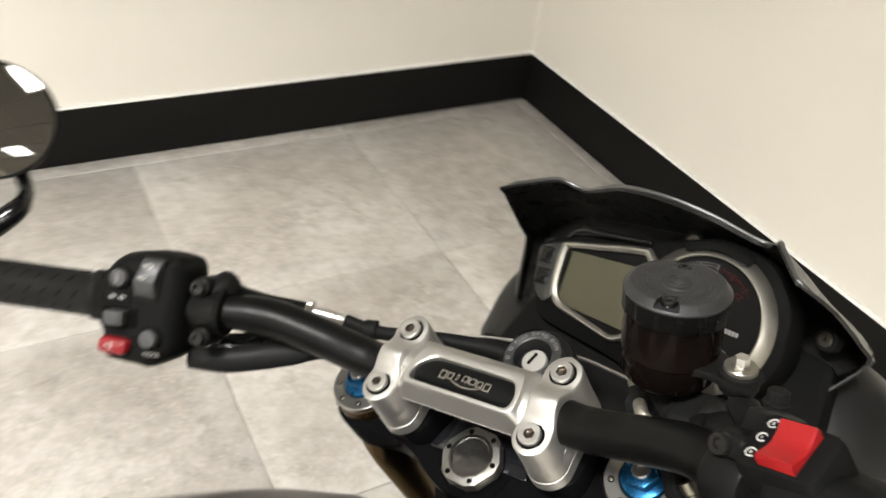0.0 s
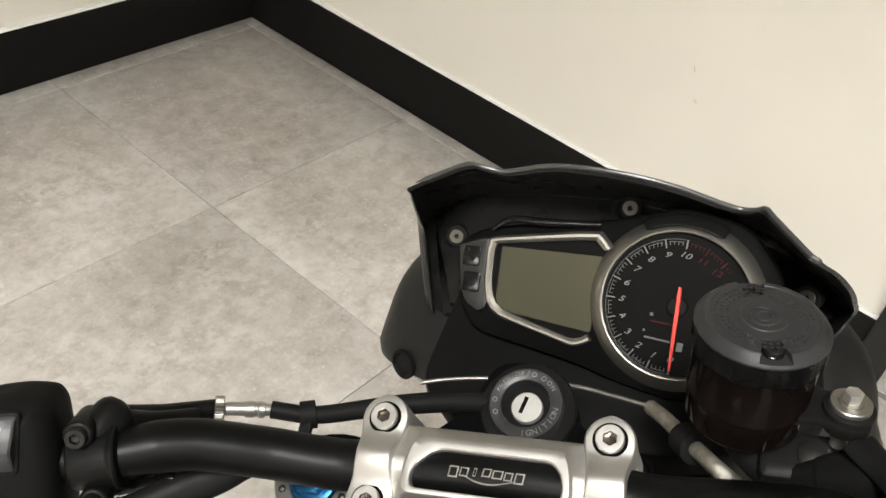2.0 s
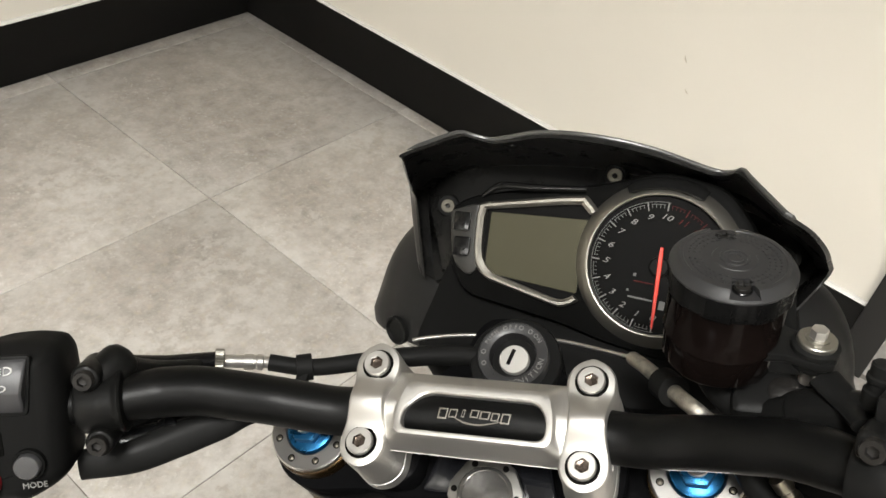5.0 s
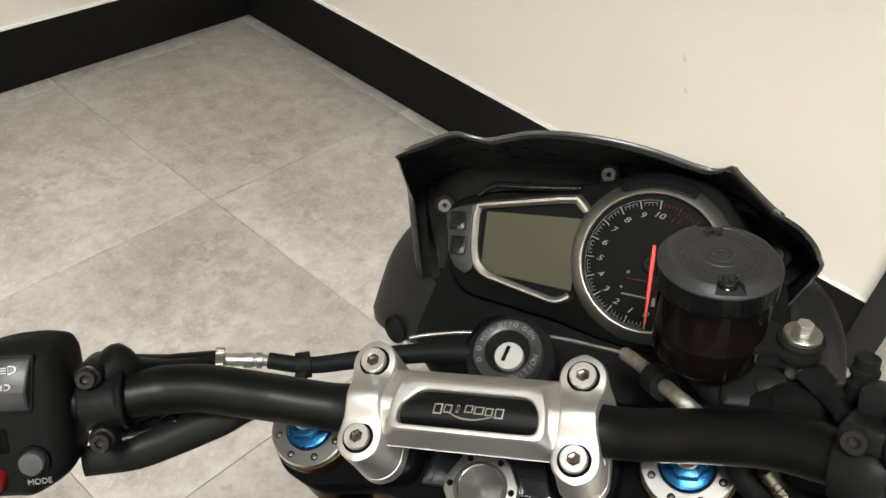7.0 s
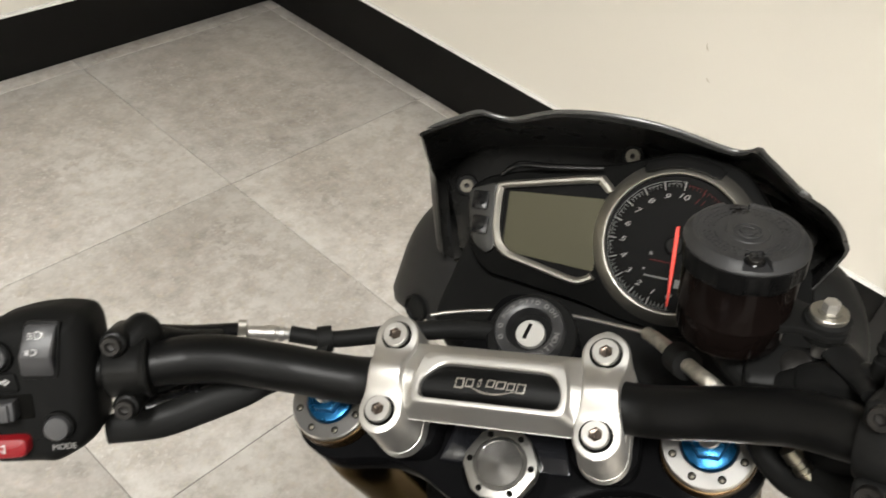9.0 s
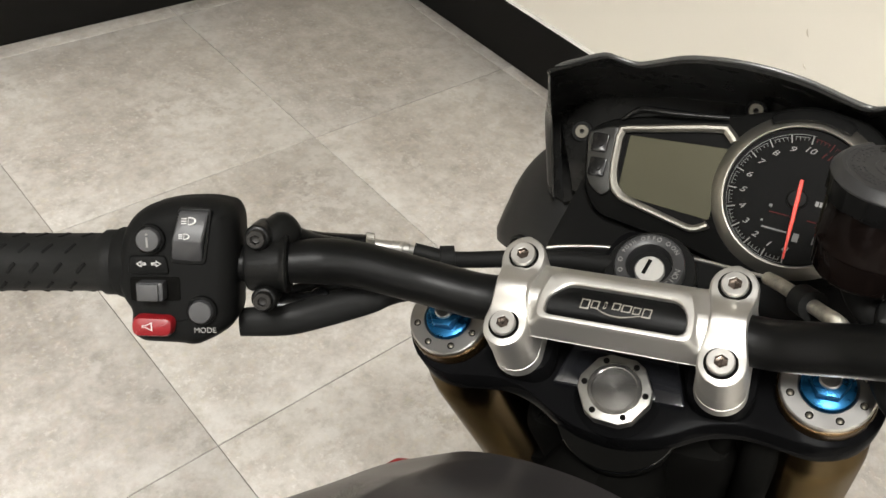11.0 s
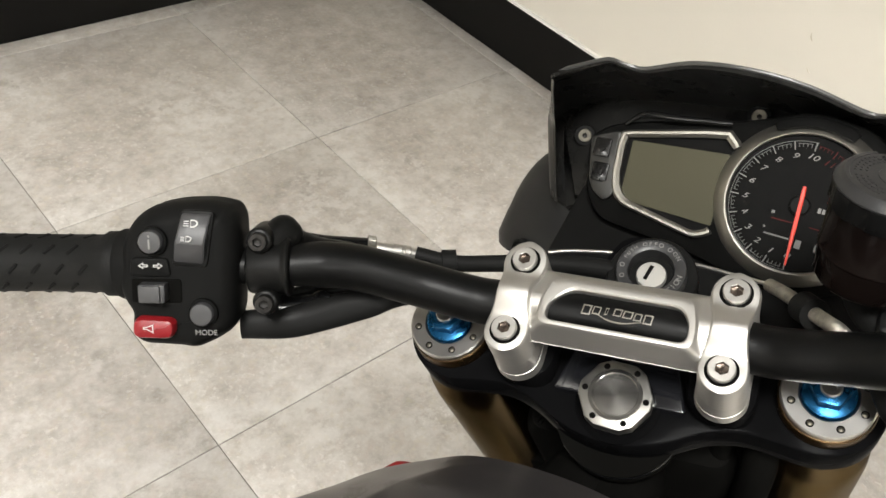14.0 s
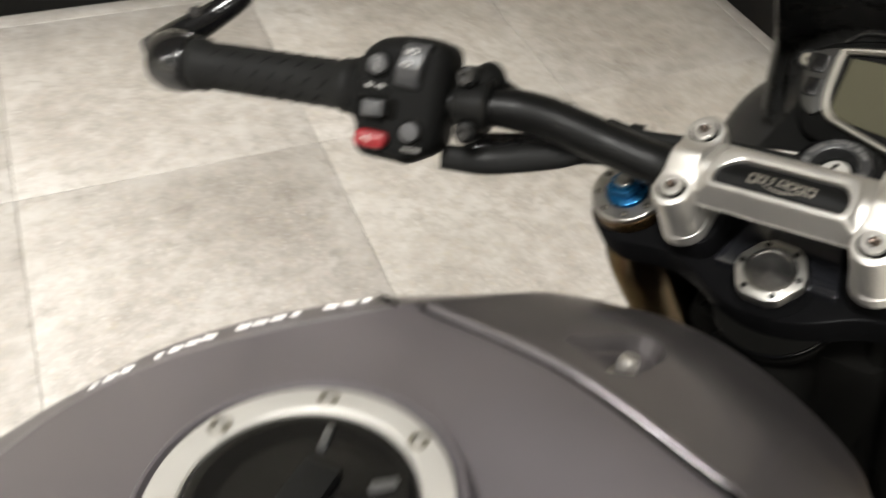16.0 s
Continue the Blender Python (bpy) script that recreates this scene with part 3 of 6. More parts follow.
rings = [bridge_ring(0.0600, -0.0232, 0.0236, -0.0300, -0.0260, -0.030, 0.003),
         bridge_ring(0.0600, -0.0228, 0.0230, -0.0222, -0.0150, -0.0140, 0.003),
         bridge_ring(0.0590, -0.0222, 0.0222, -0.0205, -0.0118, -0.0100, 0.003),
         bridge_ring(0.0495, -0.0205, 0.0195, -0.0130, -0.0086, -0.0078, 0.005),
         bridge_ring(0.0465, -0.0184, 0.0160, -0.0040, -0.0046, -0.0042, 0.005),
         bridge_ring(0.0455, -0.0178, 0.0148, -0.0018, -0.0030, -0.0022, 0.006),
         bridge_ring(0.0448, -0.0171, 0.0138, -0.0008, -0.0022, -0.0012, 0.006),
         bridge_ring(0.0448, -0.0171, 0.0138, -0.0004, -0.0018, -0.0008, 0.006, 0.45),
         bridge_ring(0.0448, -0.0171, 0.0138, -0.0006, -0.0020, -0.0010, 0.006, 0.85),
         bridge_ring(0.0448, -0.0171, 0.0138, -0.0014, -0.0030, -0.0020, 0.006, 1.0),
         bridge_ring(0.0448, -0.0171, 0.0138, -0.0170, -0.0160, -0.0170, 0.006, 1.0)]
loft(clamp_bm, rings, caps=False)
clamp = part("bar_clamp", clamp_bm, SILVER, bike, "satin silver aluminium handlebar clamp", BARS, angle=30)
# the maker's mark on the bar, as plain outlined bars over an arc


def on_bar(x, y, lift=0.0):
    """A point of the bar's upper side."""
    return (x, y, -0.0190 + math.sqrt(max((0.0146 + lift) ** 2 - y * y, 0.0)))


bm = bm_new()
for k, (w, h) in enumerate(((0.0026, 0.0030), (0.0023, 0.0024), (0.0008, 0.0022), (0.0023, 0.0022), (0.0028, 0.0022), (0.0022, 0.0022), (0.0025, 0.0028))):
    x = -0.0180 + 0.0059 * k + (0.0006 if k > 2 else 0)
    cy = -0.0012 - 0.0004 * abs(k - 3)
    o = [(x - w - 0.0004, cy - h), (x + w - 0.0004, cy - h), (x + w + 0.0004, cy + h), (x - w + 0.0004, cy + h)]
    i = [(x + (px - x) * 0.74, cy + (py - cy) * 0.74) for px, py in o]
    a, b, c, d = ([bm.verts.new(on_bar(px, py, lift)) for px, py in ring] for ring, lift in ((o, 0.0), (o, 0.0003), (i, 0.0003), (i, 0.0)))
    for p, q in ((a, b), (b, c), (c, d)):
        for n in range(4):
            bm.faces.new((p[n], p[(n + 1) % 4], q[(n + 1) % 4], q[n]))
tube(bm, [on_bar(-0.0125, -0.0036), on_bar(-0.005, -0.0064), on_bar(0.004, -0.0068), on_bar(0.0150, -0.0044)], [0.0002, 0.0005, 0.0005, 0.0002], 8, 5)
part("emblem", bm, EMBLEM, bar, "pale bronze maker's mark printed on the bar", BARS)
for x, y in ((-0.0628, 0.0236), (0.0628, 0.0240), (-0.0632, -0.0236), (0.0622, -0.0240)):
    # dark ring laid in as the shade of the bolt's counterbore
    bm = bm_new()
    lathe(bm, [(0.0094, -0.0068), (0.0094, -0.0060), (0.0092, -0.0058), (0.0060, -0.0058)], BARS @ T(x, y, 0), 28)
    part("washer", bm, DARK, clamp)
    socket_bolt("bolt", BARS @ T(x, y, -0.0057), 0.0077, 0.0034, BOLTHEAD, clamp, "bright socket-head bolt", deep=0.9, inner=SOCKET)
for s in (-1, 1):
    bm = bm_new()
    rings = []
    for z, r, half in ((-0.0320, 0.0136, 0.0236), (-0.0340, 0.0140, 0.0236), (-0.0440, 0.0149, 0.0230), (-0.0443, 0.0144, 0.0230), (-0.0449, 0.0144, 0.0229), (-0.0452, 0.0151, 0.0229), (-0.0540, 0.0157, 0.0224), (-0.0555, 0.0148, 0.0224)):
        ring = []
        for i in range(64):
            a = 2 * math.pi * (i + 0.5) / 64
            ring.append((s * 0.0626 + r * math.cos(a), math.copysign(half, math.sin(a)) + r * math.sin(a), z))
        rings.append(ring)
    loft(bm, rings)
    part("bar_riser", bm, SILVER, bike, "satin silver aluminium riser", BARS, angle=30)

# top yoke
right_edge = [(0.0, -0.0600), (0.022, -0.0565), (0.038, -0.050), (0.056, -0.039), (0.076, -0.034), (0.094, -0.036), (0.116, -0.040), (0.138, -0.032), (0.151, -0.012), (0.150, 0.010), (0.134, 0.028),
              (0.110, 0.032), (0.086, 0.026), (0.060, 0.034), (0.034, 0.056), (0.020, 0.090)]
yoke_outline = [(x + 0.005 * min(max((x - 0.07) / 0.04, 0.0), 1.0), y) for x, y in right_edge] + [(-x, y) for x, y in reversed(right_edge[1:])]
bm = bm_new()
prism(bm, rounded(yoke_outline, 0.012, 3), -0.104, -0.0745, bevel=0.0022, low_bevel=0.003)
for s in (-1, 1):
    prism(bm, rounded([(s * 0.0622 - 0.021, -0.034), (s * 0.0622 + 0.021, -0.034), (s * 0.0622 + 0.021, 0.034), (s * 0.0622 - 0.021, 0.034)], 0.018, 5), -0.078, -0.0548, bevel=0.004)
lathe(bm, [(0.0275, -0.090), (0.0270, -0.0735), (0.0235, -0.0700), (0.0230, -0.0672), (0.0, -0.0672)], T(0.001, -0.032, 0), 36)
yoke = part("top_yoke", bm, YOKE, bike, "gloss black top fork yoke", BARS)
bm = bm_new()
prism(bm, rounded([(-0.0405, -0.0325), (0.0435, -0.0325), (0.0325, 0.0050), (-0.0295, 0.0050)], 0.0022, 2), -0.080, -0.0672, bevel=0.0012)
part("stem_plate", bm, PLATE, yoke, "polished black plate round the stem nut", BARS)
# ring added to draw the thin highlight on the steering head's rim
bm = bm_new()
lathe(bm, [(0.0392, -0.1010), (0.0404, -0.1004), (0.0412, -0.1012), (0.0414, -0.1024), (0.0408, -0.1034)], HEAD, 56)
part("dust_seal", bm, PLATE, yoke, "thin glossy ring added as the steering head's rim highlight")
# stem nut
nm = BARS @ T(0.001, -0.0325, -0.0660)
o = []
for k in range(6):
    a = radians(60 * k + 56.5)
    for d, r in ((-10, 0.0232), (10, 0.0232)):
        o.append((r * math.cos(a + radians(d)), r * math.sin(a + radians(d))))
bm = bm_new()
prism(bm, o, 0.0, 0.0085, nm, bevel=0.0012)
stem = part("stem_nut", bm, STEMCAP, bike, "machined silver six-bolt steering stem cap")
bm = bm_new()
lathe(bm, [(0.0168, 0.0080), (0.0168, 0.0088), (0.0164, 0.0091), (0.0142, 0.0091), (0.0138, 0.0088)] + [(0.0138 - 0.0002 * k, 0.0085 + 0.000018 * (k % 2)) for k in range(69)] + [(0.0, 0.0086)], nm, 64)
part("cap_disc", bm, TURNED, stem, "turned silver disc", angle=4)


def dark_hole(name, m, r, h, parent):
    """A small dark disc, nearly flush, put on as the shade in a bolt's socket."""
    bm = bm_new()
    lathe(bm, [(r, -0.001), (r, h), (r * 0.75, h), (r * 0.6, h - 0.0001), (0.0, h - 0.0001)], m, 16)
    return part(name, bm, DARK, parent)


def domed_screw(name, m, r, h, parent):
    """A small dull screw head standing in a dark ring."""
    dark_hole(name, m, r * 1.15, h, parent)
    bm = bm_new()
    lathe(bm, [(r * 0.86, h - 0.0004), (r * 0.80, h + 0.0002), (r * 0.45, h + 0.0006), (0.0, h + 0.0007)], m, 14)
    return part(name, bm, SCREWGREY, parent, "dull bronze screw head")


for k in range(6):
    a = radians(60 * k + 56.5)
    dark_hole("bolt", nm @ T(0.0192 * math.cos(a), 0.0192 * math.sin(a), 0.0080), 0.0020, 0.0008, stem)

# fork legs with caps
FORKS = ((-1, -0.1190, -0.0045), (1, 0.1208, -0.0052))
for s, x, y in FORKS:
    fm = BARS @ T(x, y, 0)
    bm = bm_new()
    lathe(bm, [(0.0350, -0.460), (0.0350, -0.150), (0.0335, -0.128), (0.0290, -0.112), (0.0285, -0.095)], fm, 48)
    leg = part("fork_tube", bm, BRONZE, bike, "bronze anodised upside-down fork tube")
    bm = bm_new()
    lathe(bm, [(0.0275, -0.0746), (0.0285, -0.0735), (0.0285, -0.0655), (0.0278, -0.0645), (0.0262, -0.0645)], fm, 40)
    part("tube_rim", bm, GOLD, leg, "gold rim of the fork tube")
    bm = bm_new()
    lathe(bm, [(0.0272, -0.0648), (0.0272, -0.0600), (0.0262, -0.0590), (0.0170, -0.0590), (0.0160, -0.0600), (0.0155, -0.0640)], fm, 40, caps=False)
    cap = part("fork_cap", bm, BRIGHT, leg, "machined silver fork cap with small screws")
    bm = bm_new()
    lathe(bm, [(0.0158, -0.0640), (0.0152, -0.0575), (0.0130, -0.0565)], fm, 32)
    hexo = [(0.0115 * math.cos(math.pi / 3 * i), 0.0115 * math.sin(math.pi / 3 * i)) for i in range(6)]
    prism(bm, hexo, -0.0580, -0.0490, fm, bevel=0.0012)
    part("preload_adjuster", bm, BLUE, leg, "blue anodised preload adjuster")
    bm = bm_new()
    lathe(bm, [(0.0062, -0.0495), (0.0062, -0.0468), (0.0055, -0.0460), (0.0030, -0.0460), (0.0026, -0.0475), (0.0, -0.0475)], fm, 24)
    part("damper_screw", bm, BRIGHT, leg, "bright damping screw")
    for k in range(8):
        a = radians(45 * k + 22)
        domed_screw("screw", fm @ T(0.0216 * math.cos(a), 0.0216 * math.sin(a), -0.0594), 0.0021, 0.0006, leg)

# ---- left controls ----
LX, LY, LZ = Vector((0.9206, 0.2897, -0.2619)), Vector((-0.0600, 0.7677, 0.6380)), Vector((0.3859, -0.5717, 0.7241))
LEFT = BARS @ frame_of(Vector((-0.198, -0.025, 0.034)), LX, LY, LZ)
RIGHT = BARS @ frame_of(Vector((0.198, -0.025, 0.034)), Vector((0.9206, -0.2897, 0.2619)), Vector((0.0600, 0.7677, 0.6380)), Vector((-0.3859, -0.5717, 0.7241)))


def grip(m, s, name_label):
    """A rubber grip along the bar's end; s: -1 outwards to the negative side."""
    bm = bm_new()
    prof = [(0.0190, 0.098), (0.0200, 0.100), (0.0200, 0.106), (0.0178, 0.109), (0.0176, 0.150), (0.0180, 0.190), (0.0178, 0.218), (0.0200, 0.221), (0.0202, 0.230), (0.0190, 0.232)]
    lathe(bm, prof, m @ axis_frame((0, 0, 0), (s, 0, 0)), 36)
    g = part("grip", bm, RUBBER, bike, name_label)
    bm = bm_new()
    for row in range(9):
        a = radians(40 * row + 10)
        for k in range(7):
            d = 0.1165 + 0.0138 * k + (0.0069 if row % 2 else 0)
            c = Vector((s * d, 0.01768 * math.cos(a), 0.01768 * math.sin(a)))
            rad = Vector((0, math.cos(a), math.sin(a)))
            t1 = Vector((s * 0.66, -0.75 * math.sin(a), 0.75 * math.cos(a))).normalized()
            box(bm, (0, 0, 0), (0.0082, 0.0021, 0.0008), m @ frame_of(c, t1, rad.cross(t1).normalized(), rad), bevel=0.0003, seg=1)
    tagged(part("grip_pattern", bm, MATT, g, "small slanted dark pattern of the rubber"), kind="stuff")
    bm = bm_new()
    lathe(bm, [(0.0150, 0.230), (0.0215, 0.233), (0.0235, 0.240), (0.0235, 0.254), (0.0200, 0.262), (0.0120, 0.266), (0.0, 0.267)], m @ axis_frame((0, 0, 0), (s, 0, 0)), 32)
    part("bar_end", bm, GLOSS, bike, "gloss black bar-end weight")
    return g


grip(LEFT, -1, "ribbed black rubber handlebar grip")

# switch housing: two shells round the bar
face = [(-0.0945, 0.0109), (-0.0968, -0.0100), (-0.0930, -0.0205), (-0.0890, -0.0262), (-0.0905, -0.0400), (-0.0833, -0.0465), (-0.0592, -0.0478), (-0.0510, -0.0492), (-0.0383, -0.0434), (-0.0275, -0.0352), (-0.0240, 0.0114), (-0.0245, 0.0300), (-0.0285, 0.0375), (-0.0430, 0.0405), (-0.0612, 0.0400), (-0.0765, 0.0368), (-0.0855, 0.0300), (-0.0906, 0.0225)]
bm = bm_new()
levels = [(0.012, -0.031), (0.005, -0.028), (0.001, -0.022), (0.0, -0.014), (0.0, 0.0006), (0.0, 0.0012), (-0.0004, 0.0014), (-0.0004, 0.0080)] + [(0.0115 * (1 - math.cos(radians(a))), 0.0080 + 0.0165 * math.sin(radians(a))) for a in (15, 30, 45, 60, 75, 90)]
pillow(bm, rounded(face, 0.006, 3), levels, LEFT)
housing = part("switch_housing", bm, MATT, bike, "matt black plastic switch housing")
bm = bm_new()
lathe(bm, [(0.0150, 0.086), (0.0212, 0.088), (0.0216, 0.0965), (0.0205, 0.0990), (0.0180, 0.1000)], LEFT @ axis_frame((0, 0, 0), (-1, 0, 0)), 36)
part("collar", bm, MATT, housing, "collar of the housing beside the grip")


def round_button(m, x, y, r, mat, name, label, collar=True):
    bm = bm_new()
    if collar:
        lathe(bm, [(r * 1.28, 0.0225), (r * 1.25, 0.0275), (r * 1.08, 0.0285), (r * 1.06, 0.0255)], m @ T(x, y, 0), 28)
        part("collar", bm, MATT, housing)
        bm = bm_new()
    lathe(bm, [(r, 0.0240), (r, 0.0300), (r * 0.9, 0.0310), (r * 0.5, 0.0314), (0, 0.0314)], m @ T(x, y, 0), 28)
    return part(name, bm, mat, housing, label)


round_button(LEFT, -0.0717, 0.0194, 0.0070, GREY, "info_button", "grey round information button")
bm = bm_new()
lettering(bm, "i", 0.0130, LEFT @ T(-0.0717, 0.0194, 0.0316))
part("info_mark", bm, DIALPRINT, housing, "white printed letter")
round_button(LEFT, -0.0437, -0.0235, 0.0070, GREY, "mode_button", "grey round mode button")
bm = bm_new()
lettering(bm, "MODE", 0.0047, LEFT @ T(-0.0427, -0.0362, 0.0246))
part("mode_word", bm, DIALPRINT, housing, "white printed word")
# beam rocker, folded across its middle
bm = bm_new()
o = [(-0.0597, 0.0068), (-0.0420, 0.0056), (-0.0366, 0.0358), (-0.0532, 0.0364)]
prism(bm, rounded([(-0.0612, 0.0050), (-0.0403, 0.0038), (-0.0348, 0.0372), (-0.0542, 0.0380)], 0.003, 3), 0.0235, 0.0262, LEFT, bevel=0.0012)
part("rocker_surround", bm, BLACK, housing)
bm = bm_new()
rings = []
for f, z in ((0.0, 0.0256), (0.05, 0.0272), (0.41, 0.0336), (0.46, 0.0338), (0.94, 0.0282), (1.0, 0.0258)):
    a, b = Vector(o[0]).lerp(Vector(o[3]), f), Vector(o[1]).lerp(Vector(o[2]), f)
    e = 0.0010
    rings.append([LEFT @ Vector(p) for p in ((a.x, a.y, 0.0240), (a.x, a.y, z - e), (a.x + e, a.y, z), (b.x - e, b.y, z), (b.x, b.y, z - e), (b.x, b.y, 0.0240))])
loft(bm, rings)
part("beam_switch", bm, GREY, housing, "grey rocker switch for the headlamp beam")
bm = bm_new()
for cx, cy, z, k1 in ((-0.0466, 0.0306, 0.0301, 0.98), (-0.0490, 0.0222, 0.0336, 0.74)):
    sm = LEFT @ T(cx, cy, z) @ pose(0, 0, 0, -23.3, 0, 0)
    for k in range(3):
        box(bm, (-0.0036 * k1, (k - 1) * 0.0014 * k1, 0.0002), (0.0030 * k1, 0.0005, 0.0006), sm)
    lamp_o = [(0.0035 * k1 * math.cos(a), 0.0024 * k1 * math.sin(a)) for a in (math.pi * (k / 8 - 0.5) for k in range(9))]
    lamp_o += [(-0.0012 * k1, 0.0024 * k1), (-0.0012 * k1, -0.0024 * k1)]
    inner = [(x * 0.72, y * 0.72) for x, y in lamp_o]
    rim(bm, lamp_o, inner, -0.0004, 0.0005, sm, 0.0001)
part("beam_marks", bm, WHITE, housing, "white headlamp symbols")
# arrows and turn switch
bm = bm_new()
prism(bm, rounded([(-0.0860, -0.0020), (-0.0615, -0.0022), (-0.0630, 0.0095), (-0.0850, 0.0095)], 0.003, 3), 0.0235, 0.0265, LEFT, bevel=0.002)
part("arrow_plate", bm, MATT, housing)
bm = bm_new()
for s in (-1, 1):
    cx = -0.0731 + s * 0.0042
    a = [(cx + s * 0.0030, 0.0047), (cx, 0.0067), (cx, 0.0055), (cx - s * 0.0026, 0.0055), (cx - s * 0.0026, 0.0039), (cx, 0.0039), (cx, 0.0027)]
    b = [(cx + s * 0.0021, 0.0047), (cx + s * 0.0006, 0.0058), (cx + s * 0.0004, 0.0050), (cx - s * 0.0020, 0.0050), (cx - s * 0.0020, 0.0044), (cx + s * 0.0004, 0.0044), (cx + s * 0.0006, 0.0036)]
    rim(bm, a, b, 0.0262, 0.0269, LEFT, 0.0001)
part("arrow_marks", bm, WHITE, housing, "white direction arrows")
# flat black plate painted as the shade in the switch recess
bm = bm_new()
prism(bm, rounded([(-0.0855, -0.0180), (-0.0560, -0.0180), (-0.0560, -0.0035), (-0.0855, -0.0035)], 0.002, 3), 0.0235, 0.0252, LEFT, bevel=0.0008)
part("switch_recess", bm, DARK, housing)
bm = bm_new()
box(bm, (-0.0711, -0.0104, 0.0295), (0.0155, 0.0110, 0.0100), LEFT, bevel=0.0014)
box(bm, (-0.0711, -0.0104, 0.0350), (0.0110, 0.0100, 0.0030), LEFT, bevel=0.0012)
part("turn_switch", bm, GREY, housing, "grey sliding turn-signal switch")
bm = bm_new()
prism(bm, rounded([(-0.0850, -0.0385), (-0.0605, -0.0388), (-0.0592, -0.0265), (-0.0840, -0.0255)], 0.0058, 5), 0.0200, 0.0322, LEFT, bevel=0.0042)
part("horn_button", bm, HORNRED, housing, "red plastic horn button")
bm = bm_new()
o2 = [(-0.0775, -0.0322), (-0.0755, -0.0322), (-0.0715, -0.0345), (-0.0715, -0.0290), (-0.0755, -0.0308), (-0.0775, -0.0308)]
i2 = [(-0.0768, -0.0318), (-0.0754, -0.0318), (-0.0722, -0.0336), (-0.0722, -0.0299), (-0.0754, -0.0312), (-0.0768, -0.0312)]
rim(bm, o2, i2, 0.0318, 0.0326, LEFT, 0.0001)
part("horn_mark", bm, WHITE, housing, "white horn symbol")

# clutch perch with its two bolts, cable and lever
bm = bm_new()
lathe(bm, [(0.0150, -0.0175), (0.0168, -0.0165), (0.0176, -0.0145), (0.0176, 0.0030), (0.0180, 0.0050), (0.0188, 0.0060), (0.0190, 0.0072), (0.0180, 0.0084), (0.0150, 0.0088)], LEFT @ axis_frame((-0.0035, 0, 0), (1, 0, 0)), 40)
PERCH_BOLTS = ((-0.0118, 0.0182), (-0.0090, -0.0195))
for x, y in PERCH_BOLTS:
    lathe(bm, [(0.0070, -0.012), (0.0078, -0.010), (0.0078, 0.0146), (0.0074, 0.0158), (0.0066, 0.0164), (0.0040, 0.0164)], LEFT @ T(x, y, 0), 28)
tube(bm, [BARS @ Vector(p) for p in ((-0.2065, -0.0200, 0.0440), (-0.2045, -0.0130, 0.0425), (-0.2020, -0.0060, 0.0405), (-0.2008, -0.0030, 0.0396), (-0.1998, 0.0000, 0.0386), (-0.1992, 0.0018, 0.0380))], [0.0112, 0.0118, 0.0118, 0.0112, 0.0090, 0.0045], 32, 1, smooth=False)
tube(bm, [BARS @ Vector(p) for p in ((-0.1980, -0.0070, 0.0360), (-0.1920, 0.0020, 0.0140), (-0.1820, 0.0140, -0.0090))], [0.0070, 0.0050, 0.0042], 20, 4)
perch = part("clutch_perch", bm, PERCH, bike, "satin black cast clutch lever perch")
for x, y in PERCH_BOLTS:
    socket_bolt("bolt", LEFT @ T(x, y, 0.0164), 0.0055, 0.0050, DARKSTEEL, perch, "black socket-head bolt")
# cable barrel: black body, knurled ring, silver adjuster, rubber boot, clip
bm = bm_new()
tube(bm, [(-0.212, 0.002, 0.016), (-0.198, 0.0105, 0.000), (-0.176, 0.0215, -0.0185)], [0.0062, 0.0052, 0.0062], 20, 6)
part("lever_bracket", bm, GLOSS, perch, "gloss black lever bracket", BARS)
dirc = Vector((0.030, 0.008, -0.016)).normalized()
am = BARS @ axis_frame((-0.1745, 0.0222, -0.0200), dirc)
bm = bm_new()
loft(bm, [[am @ Vector(((r - (0.0006 if k % 2 and r > 0.007 else 0.0)) * math.cos(2 * math.pi * k / 56), (r - (0.0006 if k % 2 and r > 0.007 else 0.0)) * math.sin(2 * math.pi * k / 56), z)) for k in range(56)] for r, z in ((0.0060, -0.0030), (0.0074, -0.0034), (0.0080, -0.0028), (0.0080, 0.0020), (0.0074, 0.0026), (0.0060, 0.0026))])
part("knurled_ring", bm, BEZEL, perch, "knurled nickel adjuster ring")
bm = bm_new()
lathe(bm, [(0.0042, 0.0), (0.0042, 0.015), (0.0052, 0.015), (0.0052, 0.0205), (0.0046, 0.021), (0.0046, 0.0225), (0.0053, 0.023), (0.0053, 0.0265), (0.0040, 0.0272), (0.0036, 0.033)], am, 18)
part("cable_adjuster", bm, STEEL, perch, "bright threaded cable adjuster")
far = am @ Vector((0, 0, 0.031))
p0 = BARS.inverted() @ far
bm = bm_new()
tube(bm, [p0, (-0.1225, 0.0315, -0.0430), (-0.0944, 0.0415, -0.0530), (-0.0678, 0.0505, -0.0610), (-0.0302, 0.0600, -0.0740), (0.015, 0.064, -0.092)], [0.0055, 0.0056, 0.0060, 0.0066, 0.0070, 0.0070], 18, 6)
boot = part("clutch_cable", bm, RUBBER, bike, "black rubber clutch cable", BARS)
bm = bm_new()
lathe(bm, [(0.0075, -0.005), (0.0088, -0.0048), (0.0088, 0.0048), (0.0075, 0.005)], BARS @ axis_frame((-0.1260, 0.0308, -0.0418), (0.03, 0.011, -0.010)), 20)
box(bm, (-0.1245, 0.0210, -0.0395), (0.008, 0.012, 0.005), BARS, bevel=0.0015)
part("cable_clip", bm, RUBBER, boot, "rubber clip on the cable")
